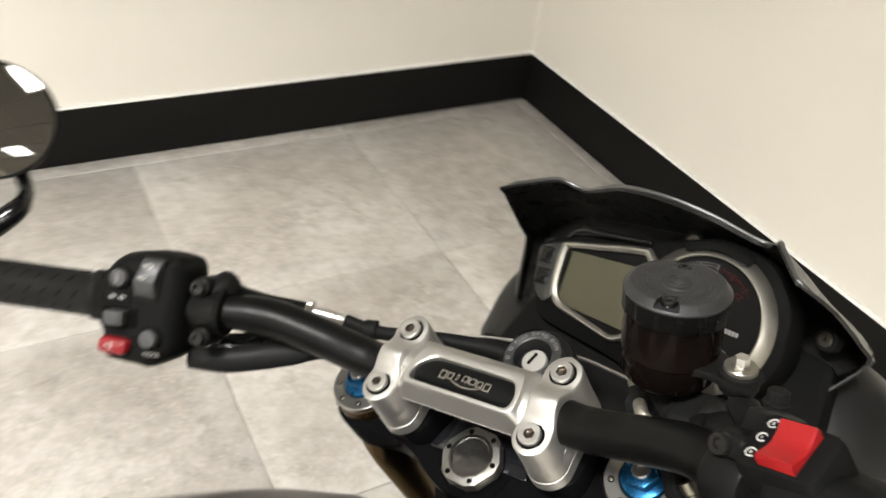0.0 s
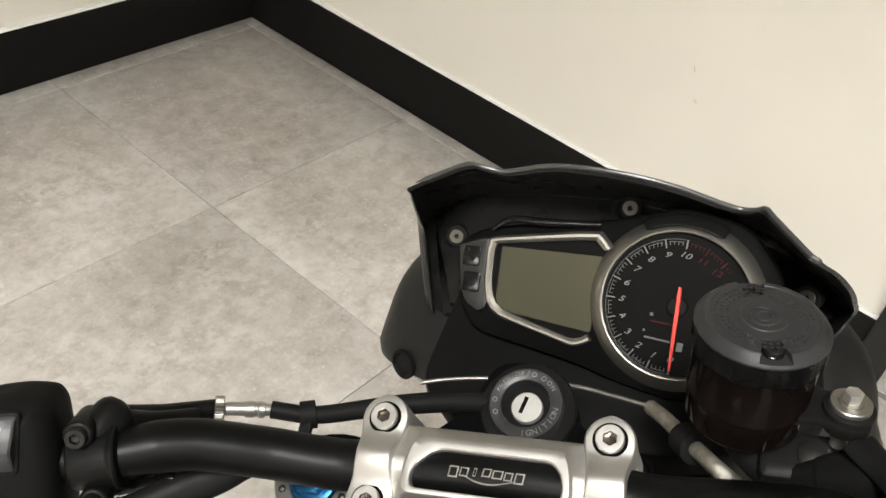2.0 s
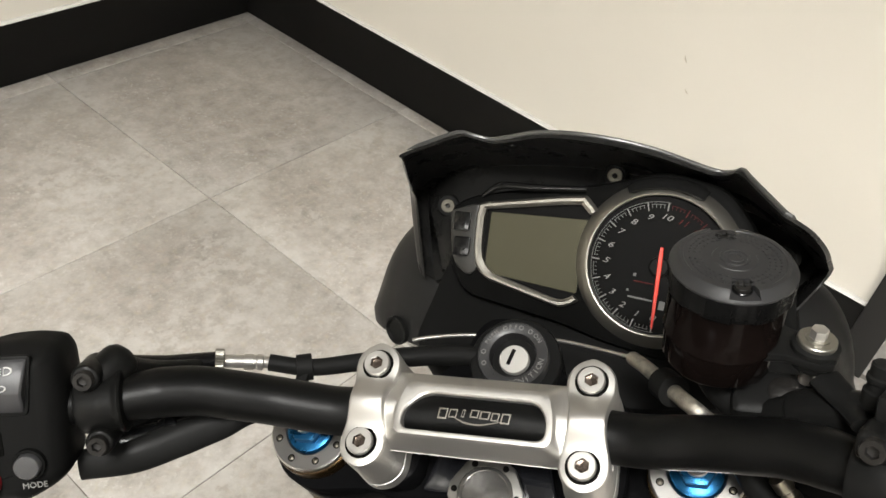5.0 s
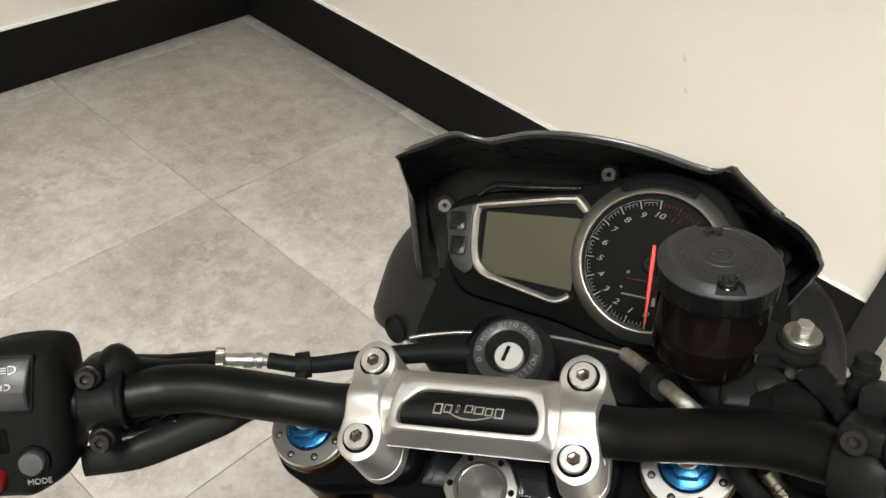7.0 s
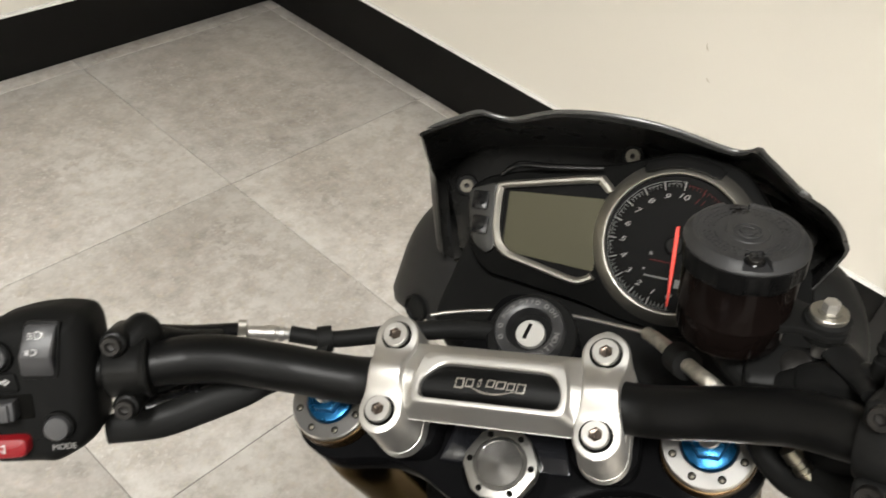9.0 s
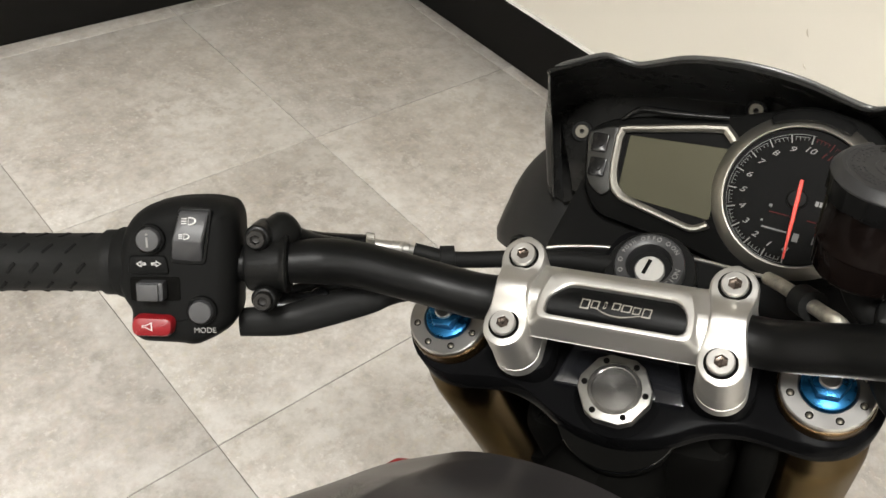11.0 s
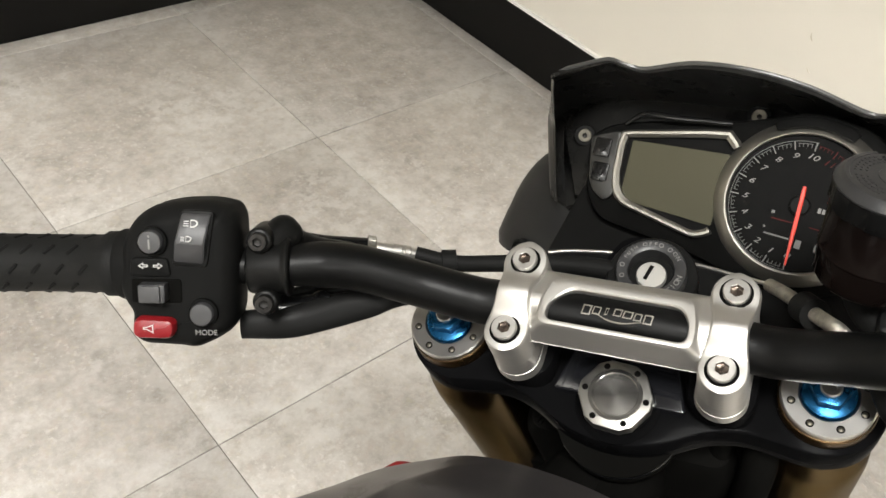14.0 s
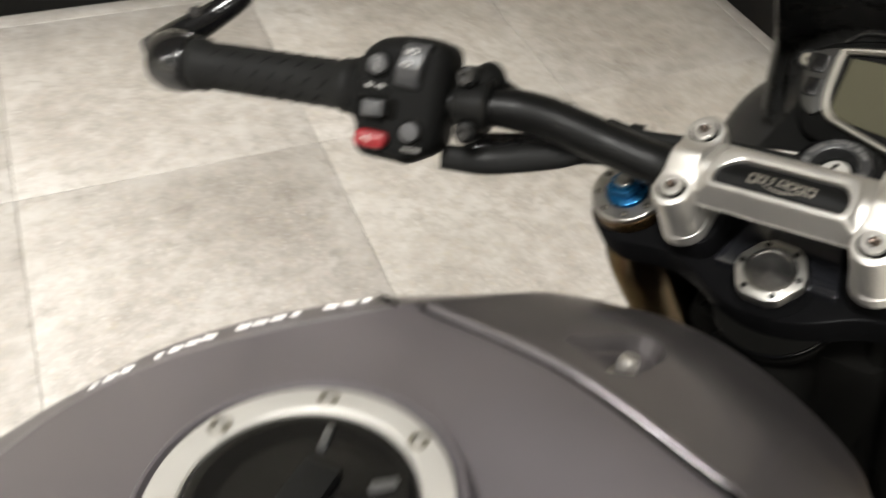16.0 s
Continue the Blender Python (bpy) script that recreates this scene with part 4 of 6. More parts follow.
# wiring sleeve and lever under the bar
bm = bm_new()
tube(bm, [(-0.2275, -0.0590, 0.007), (-0.2000, -0.0480, -0.001), (-0.1764, -0.0310, -0.010), (-0.1587, -0.0190, -0.016), (-0.1429, -0.0070, -0.022), (-0.110, 0.012, -0.040)], [0.0090, 0.0104, 0.0108, 0.0096, 0.0078, 0.0068], 20, 6, flat=0.56, flat_axis=(0.2, -0.5, 0.85))
part("wiring_sleeve", bm, BLACK, bike, "black wiring sleeve under the handlebar", BARS)
for k in range(3):
    bm = bm_new()
    tube(bm, [(-0.215 + 0.004 * k, -0.045 + 0.006 * k, 0.006), (-0.190, -0.030 + 0.008 * k, -0.004 - 0.004 * k), (-0.160, -0.012 + 0.004 * k, -0.014), (-0.125, 0.004, -0.030), (-0.08, 0.016, -0.06)], 0.0032, 10, 5)
    part("wire", bm, RUBBER, bike, "thin black wire", BARS)
bm = bm_new()
tube(bm, [(-0.2110, -0.0400, 0.002), (-0.1960, -0.0330, -0.006), (-0.1800, -0.0240, -0.012)], [0.0090, 0.0080, 0.0060], 16, 4)
lathe(bm, [(0.0075, -0.010), (0.0075, 0.002), (0.0062, 0.003), (0.0, 0.003)], axis_frame((-0.1860, -0.0290, -0.0050), (0.1, -0.3, 0.9)), 18)
part("lever_pivot", bm, GLOSS, perch, "dark lever pivot", BARS)
# bar-end mirror
bm = bm_new()
tube(bm, [(-0.4420, -0.1000, 0.1060), (-0.4440, -0.0800, 0.1010), (-0.4330, -0.0480, 0.0960), (-0.4220, -0.0220, 0.0950), (-0.4310, -0.0080, 0.0920), (-0.4470, 0.0050, 0.0900), (-0.4620, 0.0170, 0.0980)], [0.0150, 0.0135, 0.0110, 0.0095, 0.0075, 0.0068, 0.0066], 20, 6)
arm = part("mirror_arm", bm, GLOSS, bike, "gloss black mirror arm", BARS)
bm = bm_new()
lathe(bm, [(0.0060, 0.0), (0.0060, 0.003), (0.0050, 0.0042), (0.0020, 0.0042)], BARS @ axis_frame((-0.4360, -0.0560, 0.1060), (0.35, -0.25, 0.9)), 16)
part("arm_screw", bm, DARKSTEEL, arm)
glass_n = BARS.to_3x3() @ Vector((0.606, -0.466, 0.644)).normalized()
mm = axis_frame(BARS @ Vector((-0.4710, 0.0300, 0.1480)), glass_n)
bm = bm_new()
lathe(bm, [(0.012, -0.030), (0.040, -0.024), (0.055, -0.012), (0.0590, -0.004), (0.0590, 0.0010), (0.0580, 0.0018), (0.0565, 0.0014)], mm @ Matrix.Diagonal((1.06, 0.90, 1, 1)), 48)
head = part("mirror_head", bm, MATT, bike, "round gloss black mirror shell")
bm = bm_new()
lathe(bm, [(0.0568, 0.0006)] + [(0.0568 * (1 - k / 10), 0.0060 - 0.0046 * (1 - k / 10) ** 2) for k in range(11)], mm @ Matrix.Diagonal((1.06, 0.90, 1, 1)), 48)
part("mirror_glass", bm, MIRROR, head, "slightly domed mirror glass")

# ---- right controls ----
bm = bm_new()
face_r = [(0.0190, -0.028), (0.0700, -0.034), (0.0850, -0.022), (0.0850, 0.020), (0.0700, 0.027), (0.0280, 0.025), (0.0180, 0.014)]
pillow(bm, rounded(face_r, 0.009, 4), [(0.010, -0.030), (0.002, -0.024), (0.0, -0.014), (0.0, 0.002)] + [(0.013 * (1 - math.cos(radians(a))), 0.002 + 0.017 * math.sin(radians(a))) for a in (15, 30, 45, 60, 75, 90)], RIGHT)
pod = part("switch_housing", bm, MATT, bike, "matt black plastic switch housing with a red switch")
km = RIGHT @ T(0.0300, 0.0195, 0.0075) @ pose(0, 0, 0, -46, 0, 8) @ T(0.0055, 0.0040, 0.0090)
bm = bm_new()
o = rounded([(-0.0260, -0.0180), (0.0200, -0.0170), (0.0200, 0.0150), (-0.0260, 0.0190)], 0.008, 5)
prism(bm, o, -0.024, 0.002, km, bevel=0.004)
part("kill_switch_frame", bm, MATT, pod)
bm = bm_new()
rings = []
for y, z in ((-0.0142, 0.0072), (-0.0132, 0.0092), (-0.0060, 0.0064), (-0.0030, 0.0057), (0.0000, 0.0057), (0.0030, 0.0064), (0.0096, 0.0096), (0.0106, 0.0082)):
    rings.append([km @ Vector(p) for p in ((-0.0108, y, -0.010), (-0.0108, y, z - 0.0012), (-0.0098, y, z), (0.0082, y, z), (0.0092, y, z - 0.0012), (0.0092, y, -0.010))])
loft(bm, rings)
part("kill_switch", bm, RED, pod, "red rocker engine stop switch")
bm = bm_new()
for k, (x, y) in enumerate(((-0.0182, -0.0090), (-0.0182, 0.0010), (-0.0176, 0.0105))):
    arc = [(x + 0.0029 * math.cos(radians(a)), y + 0.0029 * math.sin(radians(a))) for a in range(40, 331, 15)]
    arc += [(x + 0.0021 * math.cos(radians(a)), y + 0.0021 * math.sin(radians(a))) for a in range(325, 39, -15)]
    prism(bm, arc, 0.0015, 0.0025, km)
    box(bm, (x, y, 0.0021), (0.0010 if k != 1 else 0.0004, 0.0016, 0.0007), km)
part("switch_marks", bm, WHITE, pod, "white printed switch symbols")
bm = bm_new()
prof = [(0.0190, 0.086), (0.0215, 0.088), (0.0215, 0.096), (0.0180, 0.099), (0.0178, 0.150), (0.0180, 0.218), (0.0202, 0.221), (0.0202, 0.230), (0.0190, 0.232)]
lathe(bm, prof, RIGHT @ axis_frame((0, 0, 0), (1, 0, 0)), 36)
part("throttle_grip", bm, RUBBER, bike, "ribbed black rubber throttle grip")
bm = bm_new()
lathe(bm, [(0.0150, 0.230), (0.0215, 0.233), (0.0235, 0.240), (0.0235, 0.254), (0.0200, 0.262), (0.0, 0.267)], RIGHT @ axis_frame((0, 0, 0), (1, 0, 0)), 32)
part("bar_end", bm, GLOSS, bike, "gloss black bar-end weight")

# brake master cylinder
MC = RIGHT @ T(0.001, 0, 0)
bm = bm_new()
lathe(bm, [(0.0175, -0.012), (0.0185, -0.0105), (0.0185, 0.0105), (0.0175, 0.012)], MC @ axis_frame((0, 0, 0), (1, 0, 0)), 32)
box(bm, (0.000, 0.0190, 0.004), (0.021, 0.013, 0.026), MC, bevel=0.004, seg=3)
box(bm, (0.000, -0.0190, 0.004), (0.021, 0.013, 0.026), MC, bevel=0.004, seg=3)
tube(bm, [BARS @ Vector(p) for p in ((0.140, 0.020, -0.030), (0.160, 0.018, -0.016), (0.190, 0.014, 0.006), (0.220, 0.004, 0.022))], [0.0100, 0.0125, 0.0125, 0.0110], 24, 4)
box(bm, (0.004, 0.026, -0.012), (0.024, 0.022, 0.022), MC, bevel=0.004)
master = part("master_cylinder", bm, BLACK, bike, "satin black radial brake master cylinder")
for y in (0.0190, -0.0190):
    socket_bolt("bolt", MC @ T(-0.002, y, 0.0165), 0.0058, 0.0050, DARKSTEEL, master, "black socket-head bolt")
bm = bm_new()
lathe(bm, [(0.0085, 0.0), (0.0085, 0.012), (0.0070, 0.013), (0.0070, 0.018), (0.0082, 0.019), (0.0082, 0.022), (0.0070, 0.023), (0.0070, 0.030), (0.0060, 0.031), (0.0, 0.031)], BARS @ axis_frame((0.2005, 0.0140, 0.0180), (0.10, 0.62, 0.75)) @ Matrix.Diagonal((0.86, 0.86, 0.78, 1)), 20)
part("rubber_cap", bm, RUBBER, master, "stepped black rubber cap")

# brake fluid reservoir
RZ = Vector((0.10, 0.455, 0.885)).normalized()
RES = BARS @ axis_frame((0.1337, 0.0728, 0.0546), RZ, (0, 1, 0))
cap_screws = [RES.inverted() @ BARS @ Vector(p) for p in ((0.1375, 0.0541, 0.0659), (0.1290, 0.0925, 0.0460))]
bm = bm_new()
lathe(bm, [(0.0, -0.0062), (0.0312, -0.0062), (0.0316, -0.0056), (0.0316, -0.0048), (0.0311, -0.0040), (0.0280, -0.0004), (0.0272, 0.0), (0.0252, 0.0), (0.0248, -0.0004), (0.0112, -0.0004), (0.0108, 0.0), (0.0, 0.0)], Matrix(), 96)
for q in cap_screws:
    out, pocket = Vector((q.x, q.y, 0)).normalized(), bm_new()
    side = Vector((-out.y, out.x, 0))
    prism(pocket, [tuple((out * a + side * b).to_2d()) for a, b in ((0.0172, -0.0042), (0.0340, -0.0086), (0.0340, 0.0086), (0.0172, 0.0042))], -0.0036, 0.004)
    bm = cut_away(bm, pocket)
res = part("fluid_reservoir", bm, CAPBLACK, bike, "black brake fluid reservoir with an embossed cap", RES, angle=25)
bm = bm_new()
rings = []
for r, z in ((0.0290, -0.0186), (0.0310, -0.0184), (0.0313, -0.0176), (0.0317, -0.0062), (0.0300, -0.0060)):
    ring = []
    for k in range(96):
        d = 0.0010 if k % 12 < 5 else 0.0
        ring.append(RES @ Vector(((r - d) * math.cos(2 * math.pi * k / 96), (r - d) * math.sin(2 * math.pi * k / 96), z)))
    rings.append(ring)
loft(bm, rings)
part("cap_skirt", bm, SKIRT, res, "black side of the cap with grip flats, darkened as shaded", angle=25)
bm = bm_new()
for ring_r, count, arc in ((0.0222, 50, 0.075), (0.0195, 42, 0.085), (0.0168, 34, 0.10)):
    for k in range(count):
        if (k * 7 + count) % 9 == 0:
            continue
        a = 2 * math.pi * k / count
        h = 0.0013 if (k * 5) % 3 else 0.0009
        box(bm, (0, 0, 0), (ring_r * arc, h, 0.0005), RES @ T(ring_r * math.cos(a), ring_r * math.sin(a), -0.0003) @ pose(0, 0, 0, 0, 0, math.degrees(a) + 90))
rim(bm, circle(0.0075, 28), circle(0.0060, 28), -0.0002, 0.0006, RES, 0.0002)
rim(bm, circle(0.0044, 24), circle(0.0030, 24), -0.0002, 0.0006, RES, 0.0002)
part("cap_embossing", bm, CAPBLACK, res, "raised unreadable lettering in rings")
for q in cap_screws:
    bm = bm_new()
    lathe(bm, [(0.0050, -0.0040), (0.0050, -0.0030), (0.0046, -0.0026), (0.0040, -0.0028)], RES @ T(q.x, q.y, 0), 20)
    part("screw_boss", bm, GLOSS, res)
    socket_bolt("screw", RES @ T(q.x, q.y, -0.0036), 0.0040, 0.0030, DARKSTEEL, res, "small black cap screw", hexed=False)
bm = bm_new()
lathe(bm, [(0.0, -0.066), (0.0220, -0.066), (0.0268, -0.0635), (0.0284, -0.061), (0.0290, -0.046), (0.0297, -0.0452), (0.0297, -0.0432), (0.0292, -0.0424), (0.0298, -0.0180), (0.0, -0.0180)], RES, 48)
part("reservoir_body", bm, AMBER, res, "smoked translucent reservoir body")
# bracket with its nut and rubber
bk = RES.inverted() @ BARS @ Vector((0.1762, 0.0495, 0.0290))
NUT = RES @ T(bk.x, bk.y, bk.z)
bm = bm_new()
d = Vector((-bk.x, -bk.y, 0)).normalized()
n2 = Vector((-d.y, d.x, 0))
o = [(n2 * 0.013 - d * 0.004), (n2 * 0.010 - d * 0.011), (-n2 * 0.010 - d * 0.011), (-n2 * 0.013 - d * 0.004), (-n2 * 0.011 + d * 0.012), (-n2 * 0.016 + d * 0.024), (n2 * 0.016 + d * 0.024), (n2 * 0.011 + d * 0.012)]
prism(bm, rounded([(p.x, p.y) for p in reversed(o)] if (o[1] - o[0]).cross(o[2] - o[1]).z < 0 else [(p.x, p.y) for p in o], 0.003, 3), -0.0190, -0.0135, NUT, bevel=0.001, low_bevel=0.001)
brk = part("reservoir_bracket", bm, BLACK, bike, "black reservoir bracket")
bm = bm_new()
lathe(bm, [(0.0108, -0.0230), (0.0120, -0.0200), (0.0120, -0.0110), (0.0106, -0.0100)], NUT, 28)
part("rubber_bush", bm, RUBBER, brk)
bm = bm_new()
lathe(bm, [(0.0098, -0.0102), (0.0098, -0.0078), (0.0093, -0.0073), (0.0060, -0.0072), (0.0058, -0.0064), (0.0040, -0.0062)], NUT, 28)
part("washer", bm, BEZEL, brk, "bright steel washer")
hex_bolt("bolt", NUT @ T(0, 0, -0.0064), 0.0044, 0.0054, BOLTHEAD, brk, "bright hexagon-head bolt")
bm = bm_new()
lathe(bm, [(0.0040, -0.036), (0.0040, -0.0225), (0.0075, -0.0225), (0.0075, -0.0220)], NUT, 16)
part("bolt_end", bm, STEEL, brk)
bm = bm_new()
prism(bm, rounded([(0.136, 0.013), (0.177, 0.0125), (0.190, 0.018), (0.187, 0.027), (0.178, 0.037), (0.150, 0.038), (0.136, 0.026)], 0.004, 3), -0.022, -0.003, BARS, bevel=0.003, low_bevel=0.003)
part("bracket_lug", bm, BLACK, brk)
bm = bm_new()
lathe(bm, [(0.0082, -0.004), (0.0082, 0.0006), (0.0074, 0.0012), (0.0, 0.0012)], BARS @ T(0.1622, 0.0262, -0.0032), 24)
part("lug_plug", bm, DARKSTEEL, brk, "dull dark round plug")
bm = bm_new()
tube(bm, [BARS @ Vector((0.1800, 0.0300, 0.0100)), BARS @ Vector((0.1900, 0.0150, 0.0150)), BARS @ Vector((0.1950, 0.0000, 0.0280))], [0.010, 0.009, 0.008], 16, 4, flat=0.5)
part("bracket_arm", bm, BLACK, brk)
# hoses
bm = bm_new()
tube(bm, [(0.0790, 0.0690, -0.0780), (0.0890, 0.0570, -0.0630), (0.1015, 0.0400, -0.0440), (0.1120, 0.0260, -0.0285), (0.1190, 0.0175, -0.0195), (0.1265, 0.0140, -0.0265)], 0.0045, 16, 8)
hose = part("brake_hose", bm, HOSE, bike, "braided steel brake hose", BARS)
bm = bm_new()
lathe(bm, [(0.0070, -0.008), (0.0095, -0.0075), (0.0095, 0.0075), (0.0070, 0.008)], BARS @ axis_frame((0.1030, 0.0380, -0.0420), (0.45, -0.6, 0.66)), 24)
part("hose_clip", bm, RUBBER, hose, "black rubber clip")
bm = bm_new()
lathe(bm, [(0.0060, 0.0), (0.0060, 0.022), (0.0050, 0.024)], BARS @ axis_frame((0.1265, 0.0140, -0.0265), (0.6, -0.3, -0.7)), 6)
part("hose_nut", bm, SCREWGREY, hose)
bm = bm_new()
tube(bm, [(0.1200, 0.0400, 0.0060), (0.1300, 0.0300, -0.0140), (0.1450, 0.0180, -0.0160), (0.165, 0.016, -0.004)], 0.0085, 18, 6)
part("reservoir_pipe", bm, MATT, bike, "black rubber reservoir pipe", BARS)
bm = bm_new()
tube(bm, [(0.163, -0.020, -0.020), (0.172, -0.027, -0.027), (0.186, -0.032, -0.029), (0.200, -0.034, -0.022)], 0.0034, 16, 6)
lathe(bm, [(0.0054, 0.0), (0.0054, 0.007), (0.0044, 0.008), (0.0044, 0.011), (0.0052, 0.0115), (0.0052, 0.015)], axis_frame((0.160, -0.016, -0.015), (0.5, -0.5, -0.5)), 12)
part("hose_fitting", bm, BRASS, bike, "pale brass hose fitting", BARS)

bm = bm_new()
tube(bm, [(0.1400, 0.0060, -0.030), (0.1475, -0.0100, -0.034), (0.1535, -0.0190, -0.036), (0.1660, -0.0300, -0.034), (0.1900, -0.0400, -0.020)], 0.0075, 18, 6)
part("brake_pipe_sleeve", bm, MATT, bike, "black rubber sleeve under the handlebar", BARS)
for off, r in ((0.0, 0.0095), (0.014, 0.0080)):
    bm = bm_new()
    tube(bm, [(0.168 - off, 0.020 - off, -0.062), (0.170, 0.004 - off, -0.040), (0.180, -0.014 - off, -0.026), (0.206, -0.024 - off, -0.006), (0.238, -0.036 - off, 0.016)], r, 16, 6)
    part("throttle_cable", bm, MATT, bike, "black throttle cable under the handlebar", BARS)
# bright bits added as glints below the bar
for p, d in (((-0.2030, -0.0281, -0.0140), (0.8, 0.4, -0.2)), ((-0.1900, -0.0190, -0.0120), (0.9, 0.3, -0.2))):
    bm = bm_new()
    lathe(bm, [(0.0010, -0.004), (0.0016, -0.003), (0.0016, 0.003), (0.0010, 0.004)], BARS @ axis_frame(p, d), 12)
    part("cable_end", bm, STEEL, perch, "small bright bit added as a glint")
# cable loom that runs down beside the steering head, set to darken the fork too
for x, y, r in ((0.064, -0.034, 0.0090), (0.080, -0.022, 0.0105), (0.0885, -0.046, 0.0120), (0.070, 0.012, 0.0080)):
    bm = bm_new()
    tube(bm, [(x + 0.004, y + 0.030, -0.112), (x, y + 0.008, -0.150), (x - 0.004, y, -0.210), (x - 0.006, y - 0.006, -0.300), (x, y - 0.012, -0.400)], r, 14, 5)
    part("cable", bm, DARK, bike, "black rubber sleeve beside the steering head", BARS)
# black block added between the legs to darken the fork reflections
bm = bm_new()
prism(bm, rounded([(-0.0745, -0.046), (0.0780, -0.046), (0.0800, 0.040), (-0.0760, 0.040)], 0.020, 5), -0.370, -0.140, BARS, bevel=0.022, low_bevel=0.010)
part("steering_head_casting", bm, DARK, bike, "black block added to darken the reflections in the fork legs")
# ---- ignition ----
IG = BARS @ T(0.0050, 0.0580, -0.0600)
bm = bm_new()
lathe(bm, [(0.0300, -0.045), (0.0306, -0.014), (0.0302, -0.0112), (0.0292, -0.0100), (0.0225, -0.0098)], IG, 44)
ign = part("ignition_switch", bm, BLACK, bike, "black ignition lock with a printed ring")
bm = bm_new()
lathe(bm, [(0.0232, -0.030), (0.0230, -0.0010), (0.0224, 0.0), (0.0160, 0.0), (0.0152, -0.0006), (0.0144, -0.0140), (0.0, -0.0150)], IG, 44)
part("lock_ring", bm, LOCKGREY, ign, "grey-black ring round the key")
bm = bm_new()
lathe(bm, [(0.0100, -0.0152), (0.0100, -0.0072), (0.0094, -0.0064), (0.0, -0.0062)], IG @ T(0.0, -0.0005, 0), 28)
part("lock_barrel", bm, RINGMETAL, ign, "bright round key barrel")
bm = bm_new()
box(bm, (-0.0022, 0.0002, -0.0062), (0.0026, 0.0112, 0.0008), IG @ pose(0, 0, 0, 0, 0, -16), bevel=0.0003)
part("key_slot", bm, GLOSS, ign)
bm = bm_new()
for words, a0, step in (("IGNITION", -88, 11.2), ("OFF", 112, -10.5), ("ON", 46, -11.5), ("PUSH", 158, -9.0)):
    for k, ch in enumerate(words):
        a = radians(a0 + step * k)
        turn = math.degrees(a) + (90 if step > 0 else -90)
        lettering(bm, ch, 0.0052 if words == "IGNITION" else 0.0042 if words != "PUSH" else 0.0036, IG @ T(0.0192 * math.cos(a), 0.0192 * math.sin(a), 0.0002) @ pose(0, 0, 0, 0, 0, turn), 0.0002)
for a in (80, 60, 178, 202):
    rim(bm, circle(0.0017, 12, 0.0192 * math.cos(radians(a)), 0.0192 * math.sin(radians(a))), circle(0.0011, 12, 0.0192 * math.cos(radians(a)), 0.0192 * math.sin(radians(a))), -0.0004, 0.0003, IG, 0.0001)
part("lock_lettering", bm, DIALPRINT, ign, "white printed words round the lock")

# ---- instruments ----
DIAL = HEAD @ frame_of(Vector((0.0521, 0.1997, -0.1175)), Vector((1, 0, 0)), Vector((0, 0.866, 0.5)), Vector((0, -0.5, 0.866)))
bm = bm_new()
pod_o = [(-0.168, 0.014), (-0.158, -0.030), (-0.142, -0.050), (-0.060, -0.056), (-0.030, -0.062), (0.020, -0.066), (0.058, -0.046), (0.074, -0.010), (0.068, 0.036), (0.040, 0.066), (-0.006, 0.072), (-0.050, 0.054), (-0.110, 0.040), (-0.150, 0.028)]
prism(bm, rounded(pod_o, 0.014, 4), -0.050, -0.0045, DIAL, bevel=0.006, low_bevel=0.012)
cluster = part("instrument_panel", bm, HOUSING, bike, "black instrument housing with a screen and a rev counter")
# screen bezel, open towards the rev counter
o = rounded([(-0.1418, 0.0195), (-0.1388, -0.0120), (-0.1345, -0.0262), (-0.1245, -0.0338), (-0.0625, -0.0432), (-0.0480, -0.0345)], 0.006, 5)[3:-3]
i = rounded([(-0.1352, 0.0180), (-0.1325, -0.0105), (-0.1288, -0.0218), (-0.1205, -0.0285), (-0.0640, -0.0378), (-0.0530, -0.0310)], 0.005, 5)[3:-3]
o = [(-0.0485, 0.0335), (-0.0515, 0.0372), (-0.0590, 0.0432), (-0.0760, 0.0400), (-0.1080, 0.0318), (-0.1350, 0.0250), (-0.1405, 0.0226)] + o
i = [(-0.0540, 0.0300), (-0.0560, 0.0318), (-0.0612, 0.0362), (-0.0770, 0.0332), (-0.1075, 0.0258), (-0.1305, 0.0204), (-0.1342, 0.0192)] + i
bm = bm_new()
rings = []
for a, b in zip(o, i):
    a, b = Vector(a), Vector(b)
    mid = a.lerp(b, 0.3)
    rings.append([DIAL @ Vector((p.x, p.y, z)) for p, z in ((a, -0.006), (a, -0.0006), (mid, 0.0018), (a.lerp(b, 0.62), 0.0018), (b, 0.0002), (b, -0.006))])
loft(bm, rings)
part("screen_bezel", bm, BEZEL, cluster, "satin nickel screen bezel", angle=20)
bm = bm_new()
prism(bm, rounded([(-0.1635, 0.0125), (-0.1560, -0.0200), (-0.1500, -0.0290), (-0.1390, -0.0345), (-0.1330, -0.0290), (-0.1395, 0.0225), (-0.1475, 0.0210)], 0.004, 4), -0.010, -0.0002, DIAL, bevel=0.0015)
part("button_panel", bm, PANELGREY, cluster, "dark grey panel of the set buttons")
bm = bm_new()
prism(bm, [(x, y) for x, y in reversed(i)], -0.008, -0.0042, DIAL)
part("screen_mask", bm, FACE, cluster, "black mask round the screen")
bm = bm_new()
prism(bm, rounded([(-0.1275, -0.0292), (-0.0535, -0.0300), (-0.0552, 0.0255), (-0.1305, 0.0180)], 0.001, 2), -0.0044, -0.0036, DIAL)
part("screen", bm, LCD, cluster, "blank olive-grey liquid crystal screen")
